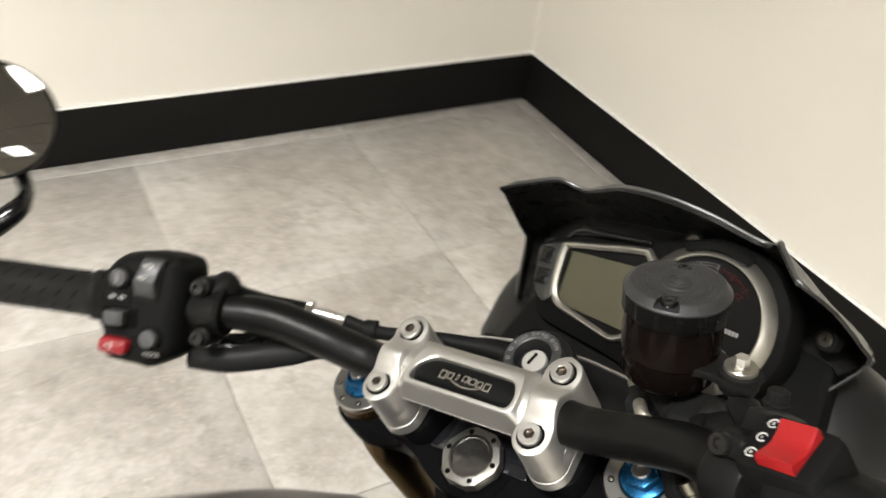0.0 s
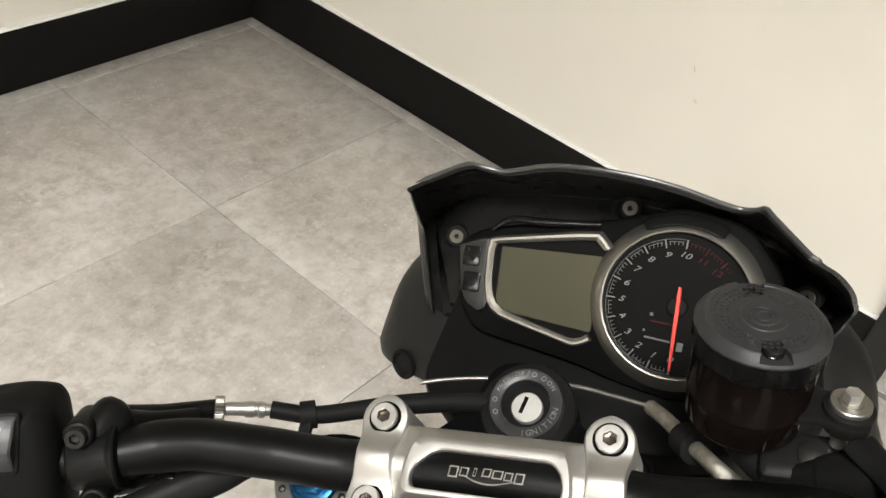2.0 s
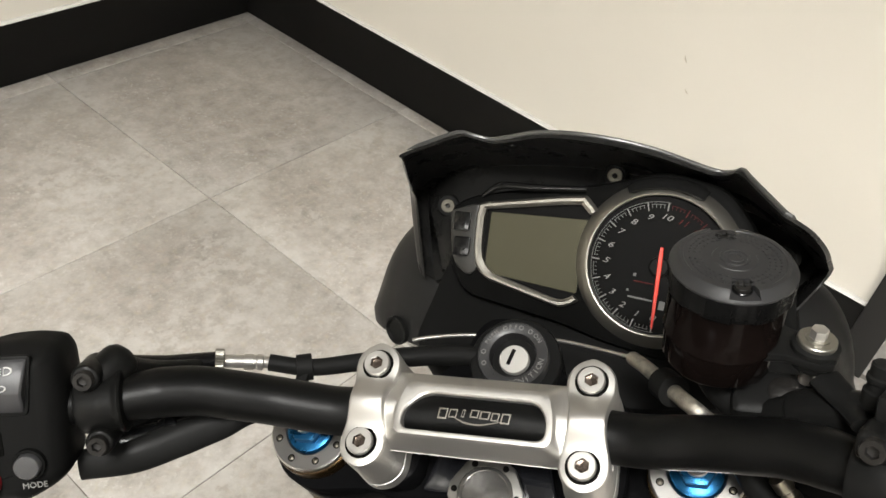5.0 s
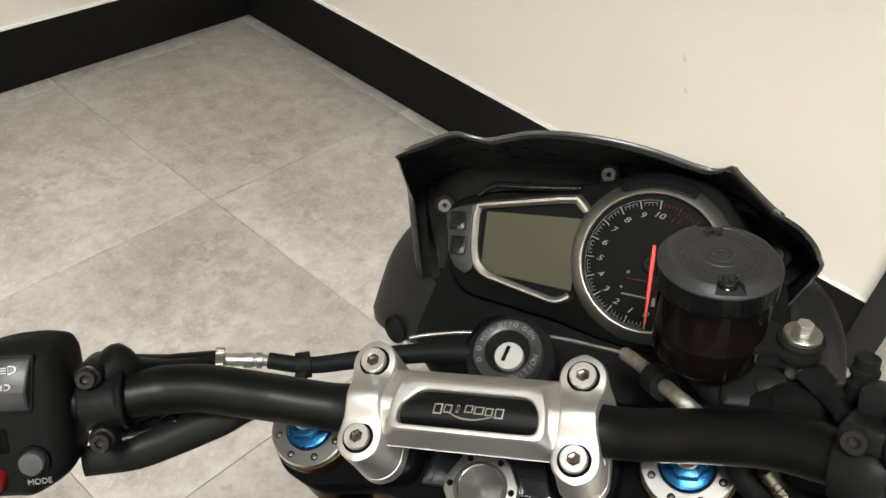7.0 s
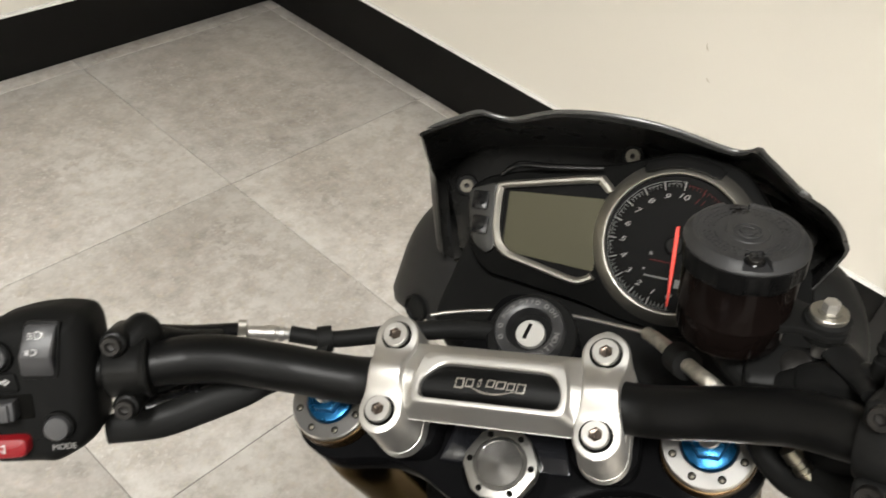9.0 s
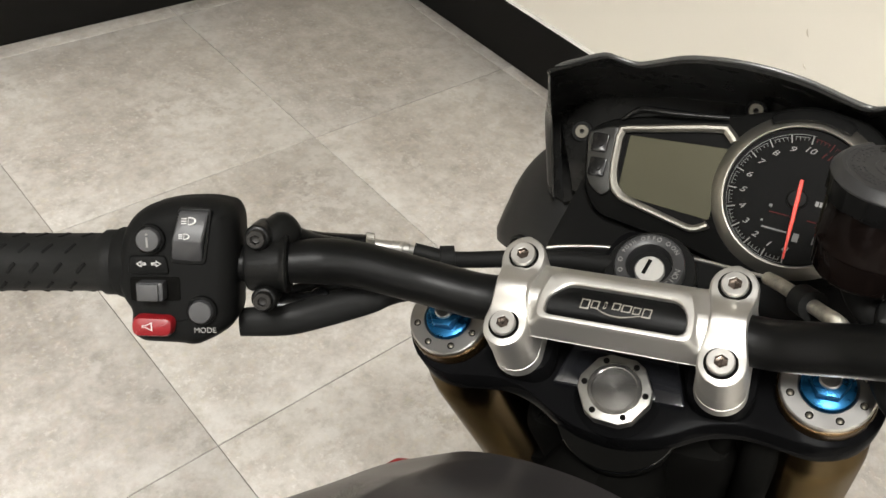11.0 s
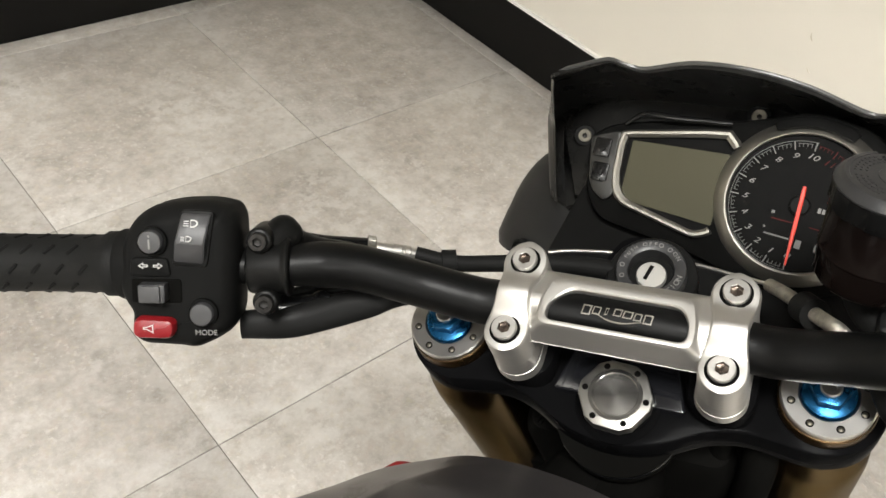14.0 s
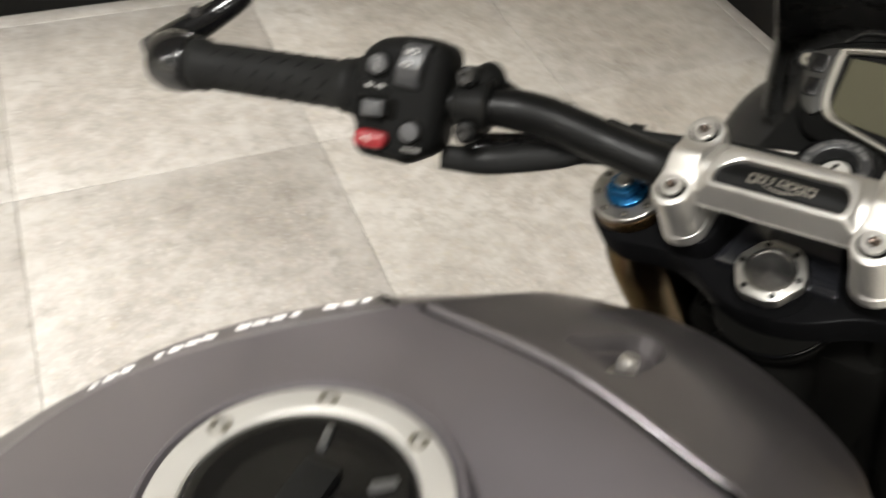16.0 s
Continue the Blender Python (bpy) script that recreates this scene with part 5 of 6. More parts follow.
for x, y in ((-0.1512, 0.0062), (-0.1478, -0.0130)):
    bm = bm_new()
    prism(bm, rounded([(x - 0.0068, y - 0.0078), (x + 0.0066, y - 0.0066), (x + 0.0060, y + 0.0084), (x - 0.0076, y + 0.0072)], 0.0020, 3), -0.002, 0.0016, DIAL, bevel=0.0006)
    lathe(bm, [(0.0030, 0.0016), (0.0024, 0.0022), (0.0, 0.0024)], DIAL @ T(x, y, 0), 16)
    part("button", bm, GLOSS, cluster, "soft black set button")
bm = bm_new()
tube(bm, [DIAL @ Vector(p) for p in ((-0.140, 0.0290, -0.004), (-0.1257, 0.0392, 0.001), (-0.1005, 0.0420, 0.001), (-0.060, 0.0480, -0.001))], [0.0015, 0.003, 0.003, 0.002], 10, 5)
part("upper_lip", bm, GLOSS, cluster, "gloss black lip over the screen")
# rev counter
TC = DIAL @ T(0.0018, 0.0032, 0)
bm = bm_new()
lathe(bm, [(0.0618, -0.016), (0.0615, -0.0056), (0.0606, -0.0036), (0.0526, 0.0030), (0.0518, 0.0034), (0.0508, 0.0030), (0.0501, -0.006)], TC, 88, caps=False)
part("dial_ring", bm, BEZEL, cluster, "satin nickel ring of the rev counter")
bm = bm_new()
segs = []
for k in range(15):
    a = radians(66 + 56 * k / 14)
    e = 0.0016 if k in (0, 14) else 0.0
    segs.append([TC @ Vector((r * math.cos(a), r * math.sin(a), z)) for r, z in ((0.0545 + e, -0.004), (0.0546 + e, 0.0036 - e), (0.0560, 0.0056 - e), (0.0612, 0.0030 - e), (0.0645 - e, -0.0030), (0.0645 - e, -0.014))])
loft(bm, segs)
part("shift_light_cover", bm, BLACK, cluster, "gloss black shift-light cover on the ring")
bm = bm_new()
lathe(bm, [(0.0509, -0.0060), (0.0509, -0.0020), (0.0, -0.0020)], TC, 64)
part("dial_face", bm, FACE, cluster, "black rev counter face")


FC = TC @ T(-0.0012, -0.0018, 0)


def rev_angle(k):
    return radians(276.5 - 18.7 * k)


bm, bmr, bmf = bm_new(), bm_new(), bm_new()
for k in range(0, 125, 2):
    v, big = k / 10, k % 10 == 0
    r0, r1 = (0.0412, 0.0472) if big else (0.0432, 0.0456)
    target = bm_new() if big else (bmr if v > 10.05 else bmf)
    box(target, ((r0 + r1) / 2, 0, -0.0016), (r1 - r0, 0.0008 if big else 0.0004, 0.0005), FC @ pose(0, 0, 0, 0, 0, math.degrees(rev_angle(v))))
    if big:
        part("graduation", target, REDPRINT if v > 10.05 else DIALPRINT, cluster)
for k in range(12):
    arc = [FC @ Vector((0.0456 * math.cos(rev_angle(k + f)), 0.0456 * math.sin(rev_angle(k + f)), -0.0016)) for f in (0.16, 0.33, 0.5, 0.67, 0.84)]
    tube(bmr if k >= 10 else bmf, arc, 0.00022, 6, 1, smooth=False)
for k in range(0, 13):
    a = rev_angle(k)
    digits = bm_new()
    lettering(digits, str(k), 0.0060, FC @ T(0.0368 * math.cos(a), 0.0368 * math.sin(a), -0.0016) @ pose(0, 0, 0, 0, 0, -10) @ Matrix.Diagonal((1.4, 1, 1, 1)), 0.0002, 0.30)
    part("numeral", digits, DIALPRINT if k <= 10 else REDPRINT, cluster)
for k in range(60):
    a = rev_angle(10 * k / 59)
    box(bmf, (0.0474, 0, -0.0017), (0.0004, 0.0026, 0.0004), FC @ pose(0, 0, 0, 0, 0, math.degrees(a)))
part("minor_scale", bmf, GREYPRINT, cluster, "dim fine graduations")
part("red_scale", bmr, REDPRINT, cluster, "dark red fine graduations of the red zone")
bm = bm_new()
for k in range(7):
    box(bm, (0.0150 + 0.0030 * k, -0.0010, -0.0017), (0.0022, 0.0036, 0.0005), TC)
part("dial_emblem", bm, DIALPRINT, cluster, "pale maker's mark")
bm = bm_new()
box(bm, (-0.006, -0.0145, -0.0017), (0.018, 0.0008, 0.0004), TC)
box(bm, (0.018, -0.0145, -0.0017), (0.012, 0.0008, 0.0004), TC)
part("dial_red_line", bm, REDPRINT, cluster, "dull red unlit warning line")
bm = bm_new()
# second and third boxes paint a reflection on the dial glass
for x, y, w, h in ((-0.0150, -0.0100, 0.0022, 0.0022), (-0.0080, -0.0265, 0.018, 0.0012), (0.008, -0.0285, 0.0042, 0.0062), (-0.018, -0.022, 0.0016, 0.0016), (0.022, -0.028, 0.005, 0.005), (0.028, -0.018, 0.004, 0.004)):
    box(bm, (x, y, -0.0017), (w, h, 0.0005), TC)
part("dial_symbols", bm, GREYPRINT, cluster, "small pale warning symbols and a painted reflection streak")
bm = bm_new()
lathe(bm, [(0.0075, -0.0020), (0.0072, 0.0010), (0.0060, 0.0022), (0.0, 0.0024)], TC @ T(0.0012, -0.001, 0), 28)
part("needle_hub", bm, BLACK, cluster)
bm = bm_new()
rings = []
a0, a1 = Vector((0.0008, 0.0130, 0.0030)), Vector((0.0046, -0.0455, 0.0022))
for f, w in ((0, 0.0012), (0.1, 0.0016), (0.6, 0.0014), (1.0, 0.0007)):
    c = a0.lerp(a1, f)
    rings.append([TC @ (c + Vector(q)) for q in ((-w, 0, 0), (w, 0, 0), (w * 0.7, 0, 0.0009), (-w * 0.7, 0, 0.0009))])
loft(bm, rings)
part("needle", bm, NEEDLE, cluster, "orange-red pointer resting at zero")

# ---- flyscreen (visor) ----
rim_l = [(0.1325, 0.1765, -0.1730), (0.1455, 0.2060, -0.1650), (0.1575, 0.2345, -0.1555), (0.1525, 0.2305, -0.1290), (0.1470, 0.2260, -0.1030), (0.1408, 0.2210, -0.0770), (0.1362, 0.2172, -0.0605), (0.1338, 0.2160, -0.0522), (0.1210, 0.2360, -0.0625), (0.1068, 0.2560, -0.0735), (0.0975, 0.2600, -0.0805), (0.0835, 0.2612, -0.0840), (0.0690, 0.2606, -0.0775), (0.0450, 0.2590, -0.0640), (0.0220, 0.2570, -0.0565), (0.0000, 0.2560, -0.0540)]
rim_r = [(0.1350, 0.1775, -0.1680), (0.1540, 0.2105, -0.1640), (0.1725, 0.2440, -0.1580), (0.1700, 0.2385, -0.1290), (0.1640, 0.2325, -0.1010), (0.1530, 0.2282, -0.0760), (0.1410, 0.2240, -0.0585), (0.1340, 0.2215, -0.0495), (0.1180, 0.2385, -0.0570), (0.1000, 0.2558, -0.0635), (0.0930, 0.2605, -0.0740), (0.0835, 0.2630, -0.0808), (0.0690, 0.2612, -0.0750), (0.0450, 0.2590, -0.0635), (0.0220, 0.2570, -0.0565), (0.0000, 0.2560, -0.0540)]
base_r = [(0.1270, 0.182, -0.188), (0.1470, 0.222, -0.190), (0.1650, 0.262, -0.190), (0.1630, 0.270, -0.188), (0.1590, 0.275, -0.185), (0.1530, 0.279, -0.182), (0.1460, 0.2815, -0.178), (0.1400, 0.2830, -0.175), (0.1260, 0.2860, -0.170), (0.1080, 0.2890, -0.166), (0.0960, 0.2905, -0.163), (0.0840, 0.2920, -0.161), (0.0680, 0.2940, -0.159), (0.0450, 0.2960, -0.157), (0.0220, 0.2975, -0.155), (0.0, 0.298, -0.154)]


VISOR_MID = -0.003


def both_sides(left, right):
    return [(VISOR_MID - x, y, z) for x, y, z in left] + [(VISOR_MID + x, y, z) for x, y, z in reversed(right[:-1])]


rim_c, base_c = smooth_path(both_sides(rim_l, rim_r), 3), smooth_path(both_sides(base_r, base_r), 3)
rings, edge = [], []
for a, b in zip(base_c, rim_c):
    out = Vector((a.x * 2.2, 0.12, 0.02)).normalized()
    ring = []
    inner_line, outer_line = [], []
    for k in range(7):
        f = k / 6
        p = a.lerp(b, f) + out * (0.003 + (0.010 if b.x < 0 else -0.004) * min(max((abs(b.x) - 0.10) / 0.04, 0.0), 1.0)) * math.sin(math.pi * f)
        p = p - out * 0.0026 * min(max((b.x - 0.10) / 0.04, 0.0), 1.0)
        inner_line.append(p)
        outer_line.append(p + out * 0.0026)
    b = inner_line[-1]
    edge.append(b + out * (0.0024 if b.x > 0.10 else 0.0038) + Vector((0, 0.0004, 0.0014)))
    lip = [b + Vector((0, -0.0010, 0.0014)), b + out * 0.0030 + Vector((0, 0, 0.0010))]
    rings.append(inner_line + lip + list(reversed(outer_line)))
bm = bm_new()
loft(bm, rings)
visor = part("flyscreen", bm, VISOR, bike, "black plastic flyscreen round the instruments", HEAD)
# strip along the rim, its colour lightened to draw the edge highlight
bm = bm_new()
edge = [p for p in edge if abs(p.x) < 0.140 and p.z > -0.10]
tube(bm, edge, [0.0003] + [0.0017] * (len(edge) - 2) + [0.0003], 8, 1, smooth=False)
part("rim_edge", bm, EDGE, visor, "rounded rim strip, lightened as its highlight", HEAD)
for p, n in (((-0.1376, 0.2432, -0.1638), (0.30, -0.55, 0.75)), ((0.0, 0.2835, -0.1350), (0.1, -0.60, 0.78)), ((0.1360, 0.2425, -0.1434), (-0.30, -0.60, 0.75))):
    fm = HEAD @ axis_frame(Vector(p) - Vector(n).normalized() * 0.001, n)
    bm = bm_new()
    lathe(bm, [(0.0095, -0.010), (0.0095, -0.001), (0.0086, 0.0)], fm, 24)
    part("screw_grommet", bm, RUBBER, visor)
    socket_bolt("screw", fm @ T(0, 0, -0.0005), 0.0060, 0.0022, SCREWGREY, visor, "bright button-head screw", hole=0.36)
# inner panel between flyscreen and cluster
bm = bm_new()
rings = []
for a, b in zip(base_c, [Vector((p.x * 0.72, 0.19 + 0.03 * (1 - abs(p.x) / 0.14), -0.165)) for p in base_c]):
    rings.append([a + Vector((0, -0.002, 0.006)), b, b + Vector((0, 0, -0.004)), a + Vector((0, -0.002, 0.002))])
loft(bm, rings)
part("inner_panel", bm, VISOR, visor, "black inner panel", HEAD)

# bracket that carries cluster and headlamps
bm = bm_new()
brkt = [(-0.122, 0.122), (-0.112, 0.106), (-0.098, 0.101), (-0.07, 0.1035), (0.009, 0.101), (0.055, 0.105), (0.112, 0.120), (0.14, 0.137), (0.165, 0.160), (0.150, 0.235), (0.0, 0.262), (-0.118, 0.225)]
prism(bm, rounded(brkt, 0.010, 3), -0.250, -0.160, HEAD, bevel=0.008, low_bevel=0.02)
part("lamp_bracket", bm, MATT, bike, "black bracket under the instruments")
# ---- headlamps ----
for s in (-1, 1):
    hm = HEAD @ T(s * 0.124, 0.207, -0.270) @ pose(0, 0, 0, -60, 0, s * 6)
    bm = bm_new()
    rings = []
    for f in range(13):
        a = math.pi / 2 * f / 12
        r, z = 0.083 * math.sin(a) ** 0.75, 0.088 * math.cos(a)
        rings.append([hm @ Vector((max(r, 1e-4) * math.copysign(abs(math.cos(t)) ** 0.85, math.cos(t)), max(r, 1e-4) * math.copysign(abs(math.sin(t)) ** 0.85, math.sin(t)), z)) for t in (2 * math.pi * k / 48 for k in range(48))])
    for r, z in ((0.087, -0.010), (0.088, -0.030), (0.084, -0.040)):
        rings.append([hm @ Vector((r * math.cos(t), r * math.sin(t), z)) for t in (2 * math.pi * k / 48 for k in range(48))])
    loft(bm, rings)
    lampo = part("headlamp", bm, SHELL, bike, "matt black headlamp shell")
    bm = bm_new()
    lathe(bm, [(0.080, -0.039), (0.060, -0.050), (0.0, -0.056)], hm, 40)
    part("lens", bm, clear_material("headlamp_glass", (0.9, 0.9, 0.9), 0.05, 0.9), lampo, "clear headlamp lens")
    bm = bm_new()
    lathe(bm, [(0.0130, 0.0), (0.0130, 0.004), (0.0110, 0.005), (0.0095, 0.002), (0.0, 0.002)], HEAD @ axis_frame((s * 0.1595, 0.1412, -0.2162), (s * 0.376, -0.725, 0.576)), 24)
    plug = bm
    if s > 0:
        bm = bm_new()
        lathe(bm, [(0.0872, -0.020), (0.0892, -0.019), (0.0898, -0.0165), (0.0885, -0.014), (0.0868, -0.0135)], hm, 56)
        part("lamp_ring", bm, EDGE, lampo, "satin rim of the headlamp")
    bm = plug
    part("rubber_plug", bm, RUBBER, lampo, "round black plug on the shell")
# thin bright wire stay in front of the ignition
bm = bm_new()
tube(bm, [BARS @ Vector(p) for p in ((-0.075, 0.0765, -0.094), (-0.0631, 0.0796, -0.094), (-0.0450, 0.0825, -0.094), (-0.0266, 0.0842, -0.094), (0.005, 0.0848, -0.094), (0.032, 0.0830, -0.092), (0.0570, 0.0765, -0.086), (0.0790, 0.0690, -0.077))], 0.0014, 10, 6)
part("wire_stay", bm, STEEL, bike, "thin bright steel wire")

# ---- tank ----
def curve(y, pts):
    """A smooth curve through (y, value) rows."""
    k = max(i for i in range(len(pts) - 1) if pts[i][0] <= y or i == 0)
    (y0, v0), (y1, v1) = pts[k], pts[k + 1]
    a, b = pts[max(k - 1, 0)], pts[min(k + 2, len(pts) - 1)]
    m0, m1 = (v1 - a[1]) / (y1 - a[0]), (b[1] - v0) / (b[0] - y0)
    t, h = (y - y0) / (y1 - y0), y1 - y0
    return (2 * t ** 3 - 3 * t * t + 1) * v0 + (t ** 3 - 2 * t * t + t) * h * m0 + (3 * t * t - 2 * t ** 3) * v1 + (t ** 3 - t * t) * h * m1


def tank_top(y):
    return curve(y, [(-0.6618, -0.004), (-0.5922, 0.003), (-0.5052, 0.0107), (-0.4183, 0.015), (-0.34, 0.0145), (-0.2703, 0.010), (-0.1903, 0.0055), (-0.1468, -0.0084), (-0.1072, -0.0214), (-0.0703, -0.0465), (-0.0442, -0.0666), (-0.0285, -0.0771)])


def tank_half(y):
    return curve(y, [(-0.6618, 0.1154), (-0.5922, 0.1583), (-0.5052, 0.209), (-0.4183, 0.2486), (-0.34, 0.2608), (-0.2703, 0.2557), (-0.1903, 0.2148), (-0.1468, 0.1847), (-0.1072, 0.1562), (-0.0703, 0.139), (-0.0442, 0.1196), (-0.0285, 0.1057)])


SHOULDER, TANK_POWER = -0.126, 1.676
TANKF = LEVEL @ T(0.010, 0, 0)
JOINT = -0.1766


def crease_at(y):
    """How far out the crease runs, as a share of the half width, and how high it stands."""
    share = curve(y, [(-0.67, 0.56), (-0.50, 0.580), (-0.406, 0.611), (-0.375, 0.647), (-0.343, 0.655), (-0.312, 0.628), (-0.278, 0.583), (-0.25, 0.545), (-0.225, 0.500), (-0.19, 0.462), (-0.16, 0.470), (-0.13, 0.498), (-0.097, 0.527), (-0.028, 0.56)])
    high = max(0.0, curve(y, [(-0.67, 0.0), (-0.55, 0.003), (-0.42, 0.0055), (-0.30, 0.0060), (-0.20, 0.0060), (-0.14, 0.0045), (-0.09, 0.0020), (-0.028, 0.0)]))
    return share, high


def tank_z(x, y):
    zt, w = tank_top(y), tank_half(y)
    side = min(SHOULDER, zt - 0.012)
    c = min(abs(x) / w, 1.0)
    share, high = crease_at(y)
    ridge = (max(0.0, c / share) ** 5 if c <= share else max(0.0, 1 - (c - share) / (0.35 * (1 - share))) ** 2) * high
    return side + (zt - side) * math.sqrt(max(1 - c ** TANK_POWER, 0.0)) + ridge


def slanted(x, y):
    """Sections near the joint run a little askew across the tank."""
    return min(max(y + 0.133 * x * math.exp(-((y - JOINT) / 0.075) ** 2), -0.66), -0.029)


def tank_section(y, drop=0.0):
    w, share = tank_half(y), crease_at(y)[0]
    right = [1 - (1 - share) * math.sin(math.pi / 2 * k / 14) ** 2 for k in range(14)] + [share * (1 - k / 16) for k in range(16)]
    cs = right + [0.0] + [-c for c in reversed(right)]
    pts = []
    for c in cs:
        yy = slanted(w * c, y)
        pts.append((w * c, yy, tank_z(w * c, yy) - (drop if abs(c) < share else 0.0)))
    (x1, y1, z1), (x2, y2, z2) = pts[0], pts[-1]
    return [(x1 * 0.60, y1, z1 - 0.10), (x1 * 0.93, y1, z1 - 0.045)] + pts + [(x2 * 0.93, y2, z2 - 0.045), (x2 * 0.60, y2, z2 - 0.10)]


def tank_piece(rows):
    return loft(bm_new(), [tank_section(y, drop) for y, drop in rows])


rows = [(JOINT - 0.0030, 0.0052), (JOINT - 0.0036, 0.0012), (JOINT - 0.0052, 0.0002), (JOINT - 0.0085, 0.0)] + [(-0.192 - 0.015 * k, 0.0) for k in range(31)]
tank = part("fuel_tank", tank_piece(rows), TANK, bike, "matt graphite painted fuel tank", TANKF, angle=16)
rows = [(-0.0290, 0.0), (-0.0310, 0.0), (-0.0350, 0.0)] + [(-0.042 - 0.0095 * k, 0.0) for k in range(13)] + [(JOINT + 0.0130, 0.0), (JOINT + 0.0080, 0.0), (JOINT + 0.0034, 0.0004), (JOINT + 0.0020, 0.0014), (JOINT + 0.0012, 0.0052)]
cover_bm = tank_piece(rows)
# three-cornered recess cut into the cover for its bolt
RECESS = frame_of(Vector((0.004, -0.130, tank_z(0.004, -0.130))), Vector((1, 0, 0)), Vector((0, 0.940, -0.342)), Vector((0, 0.342, 0.940)))
recess_o = rounded([(-0.0310, -0.0225), (0.0060, -0.0280), (0.0150, -0.0130), (0.0125, 0.0140), (0.0030, 0.0250), (-0.0085, 0.0240)], 0.005, 3)
cutter = bm_new()
rings = []
for z, k in ((-0.0112, 0.84), (-0.0102, 0.89), (-0.0010, 0.985), (0.020, 1.05)):
    rings.append([RECESS @ Vector((x * k + 0.004 * (1 - k), y * k, z)) for x, y in recess_o])
loft(cutter, rings)
cover_bm = cut_away(cover_bm, cutter)
cover = part("airbox_cover", cover_bm, COVER, bike, "matt graphite front cover of the tank", TANKF, angle=24)
RECESS = TANKF @ RECESS
bm = bm_new()
lathe(bm, [(0.0085, -0.0115), (0.0085, -0.0092), (0.0076, -0.0086), (0.005, -0.0086)], RECESS @ T(0.004, -0.008, 0), 28)
part("washer", bm, BRIGHT, cover, "bright washer")
hex_bolt("tank_bolt", RECESS @ T(0.004, -0.008, -0.0086), 0.0064, 0.0074, STEEL, cover, "bright hexagon-head tank bolt")
bm = bm_new()
lathe(bm, [(0.0050, 0.0), (0.0046, 0.0024), (0.0024, 0.0030), (0.0, 0.0030)], RECESS @ T(0.004, -0.008, -0.0014), 20)
part("bolt_dome", bm, STEEL, cover, "domed end of the tank bolt")


def across(y, c0, c1, lift, n=28):
    """Points over the tank's top along a section from share c0 to c1 of the half width."""
    out = []
    for k in range(n + 1):
        x = tank_half(y) * (c0 + (c1 - c0) * k / n)
        yy = slanted(x, y)
        out.append((x, yy, tank_z(x, yy) + lift))
    return out


# rounded lip along the joint, paled as the highlight on its edge
bm = bm_new()
tube(bm, across(JOINT + 0.0022, -0.462, 0.462, -0.0014), [0.0012] + [0.0022] * 27 + [0.0012], 10, 1, smooth=False)
part("joint_lip", bm, TANKLINE, cover, "lip along the joint, paled as its highlight", TANKF)
# dark strip put in as the joint's shade, wider to the right
bm = bm_new()
tube(bm, across(JOINT - 0.0034, -0.47, 0.47, -0.0020), [0.0016 + 0.0036 * max(0.0, k / 28 - 0.35) for k in range(29)], 8, 1, smooth=False)
part("joint_seal", bm, DARK, cover, "dark strip painted as the shade in the joint", TANKF)
for side_s in (-1, 1):
    # highlight painted as a pale line along the flank crease
    bm = bm_new()
    pts = []
    for k in range(34):
        y = -0.56 + 0.0112 * k
        x = side_s * tank_half(y) * crease_at(y)[0]
        pts.append((x, y, tank_z(x, y) - 0.0010))
    tube(bm, pts, [0.0004] + [0.0012] * 30 + [0.0010, 0.0006, 0.0004], 8, 1, smooth=False)
    part("crease_edge", bm, TANKLINE, tank, "highlight painted along the flank crease", TANKF)
    # dark strip laid on as the shade in the gap between the flank panels
    bm = bm_new()
    pts = []
    for k in range(12):
        f = k / 11
        y = -0.2000 + 0.034 * f
        x = side_s * tank_half(y) * (0.470 + 0.42 * f)
        pts.append((x, y, tank_z(x, y) - 0.0006))
    tube(bm, pts, [0.0010] + [0.0022] * 10 + [0.0016], 8, 1, smooth=False)
    part("flank_gap", bm, DARK, tank, "dark strip painted as the shade between the flank panels", TANKF)
# filler cap
FIL = LEVEL @ frame_of(Vector((0.000, -0.3200, 0.0205)), Vector((1, 0, 0)), Vector((0, 0.998, -0.06)), Vector((0, 0.06, 0.998)))
bm = bm_new()
lathe(bm, [(0.0790, -0.024), (0.0730, -0.0100), (0.0690, -0.0030), (0.0680, -0.0004), (0.0670, 0.0004), (0.0658, 0.0000), (0.0648, -0.0030), (0.0620, -0.0034)], FIL, 72)
part("filler_seat", bm, TANK, tank, "raised painted seat of the filler cap")
bm = bm_new()
lathe(bm, [(0.0628, -0.006), (0.0628, 0.0000), (0.0622, 0.0008), (0.0612, 0.0010), (0.0500, 0.0004), (0.0490, -0.0006), (0.0486, -0.012)], FIL, 72, caps=False)
part("filler_ring", bm, RINGMETAL, tank, "pale machined filler ring")
bm = bm_new()
lathe(bm, [(0.0488, -0.012), (0.0484, -0.0030), (0.0474, -0.0006), (0.0450, 0.0004), (0.0415, -0.0004), (0.0330, -0.0016), (0.0200, -0.0008), (0.0, 0.0)], FIL, 56)
cap = part("filler_cap", bm, CAPGLOSS, tank, "gloss black lockable filler cap")
bm = bm_new()
box(bm, (0.0, 0.0, 0.0), (0.018, 0.050, 0.008), FIL @ T(0.004, -0.006, 0.001) @ pose(0, 0, 0, 0, 0, 25), bevel=0.003)
part("lock_flap", bm, BLACK, cap, "black key flap")
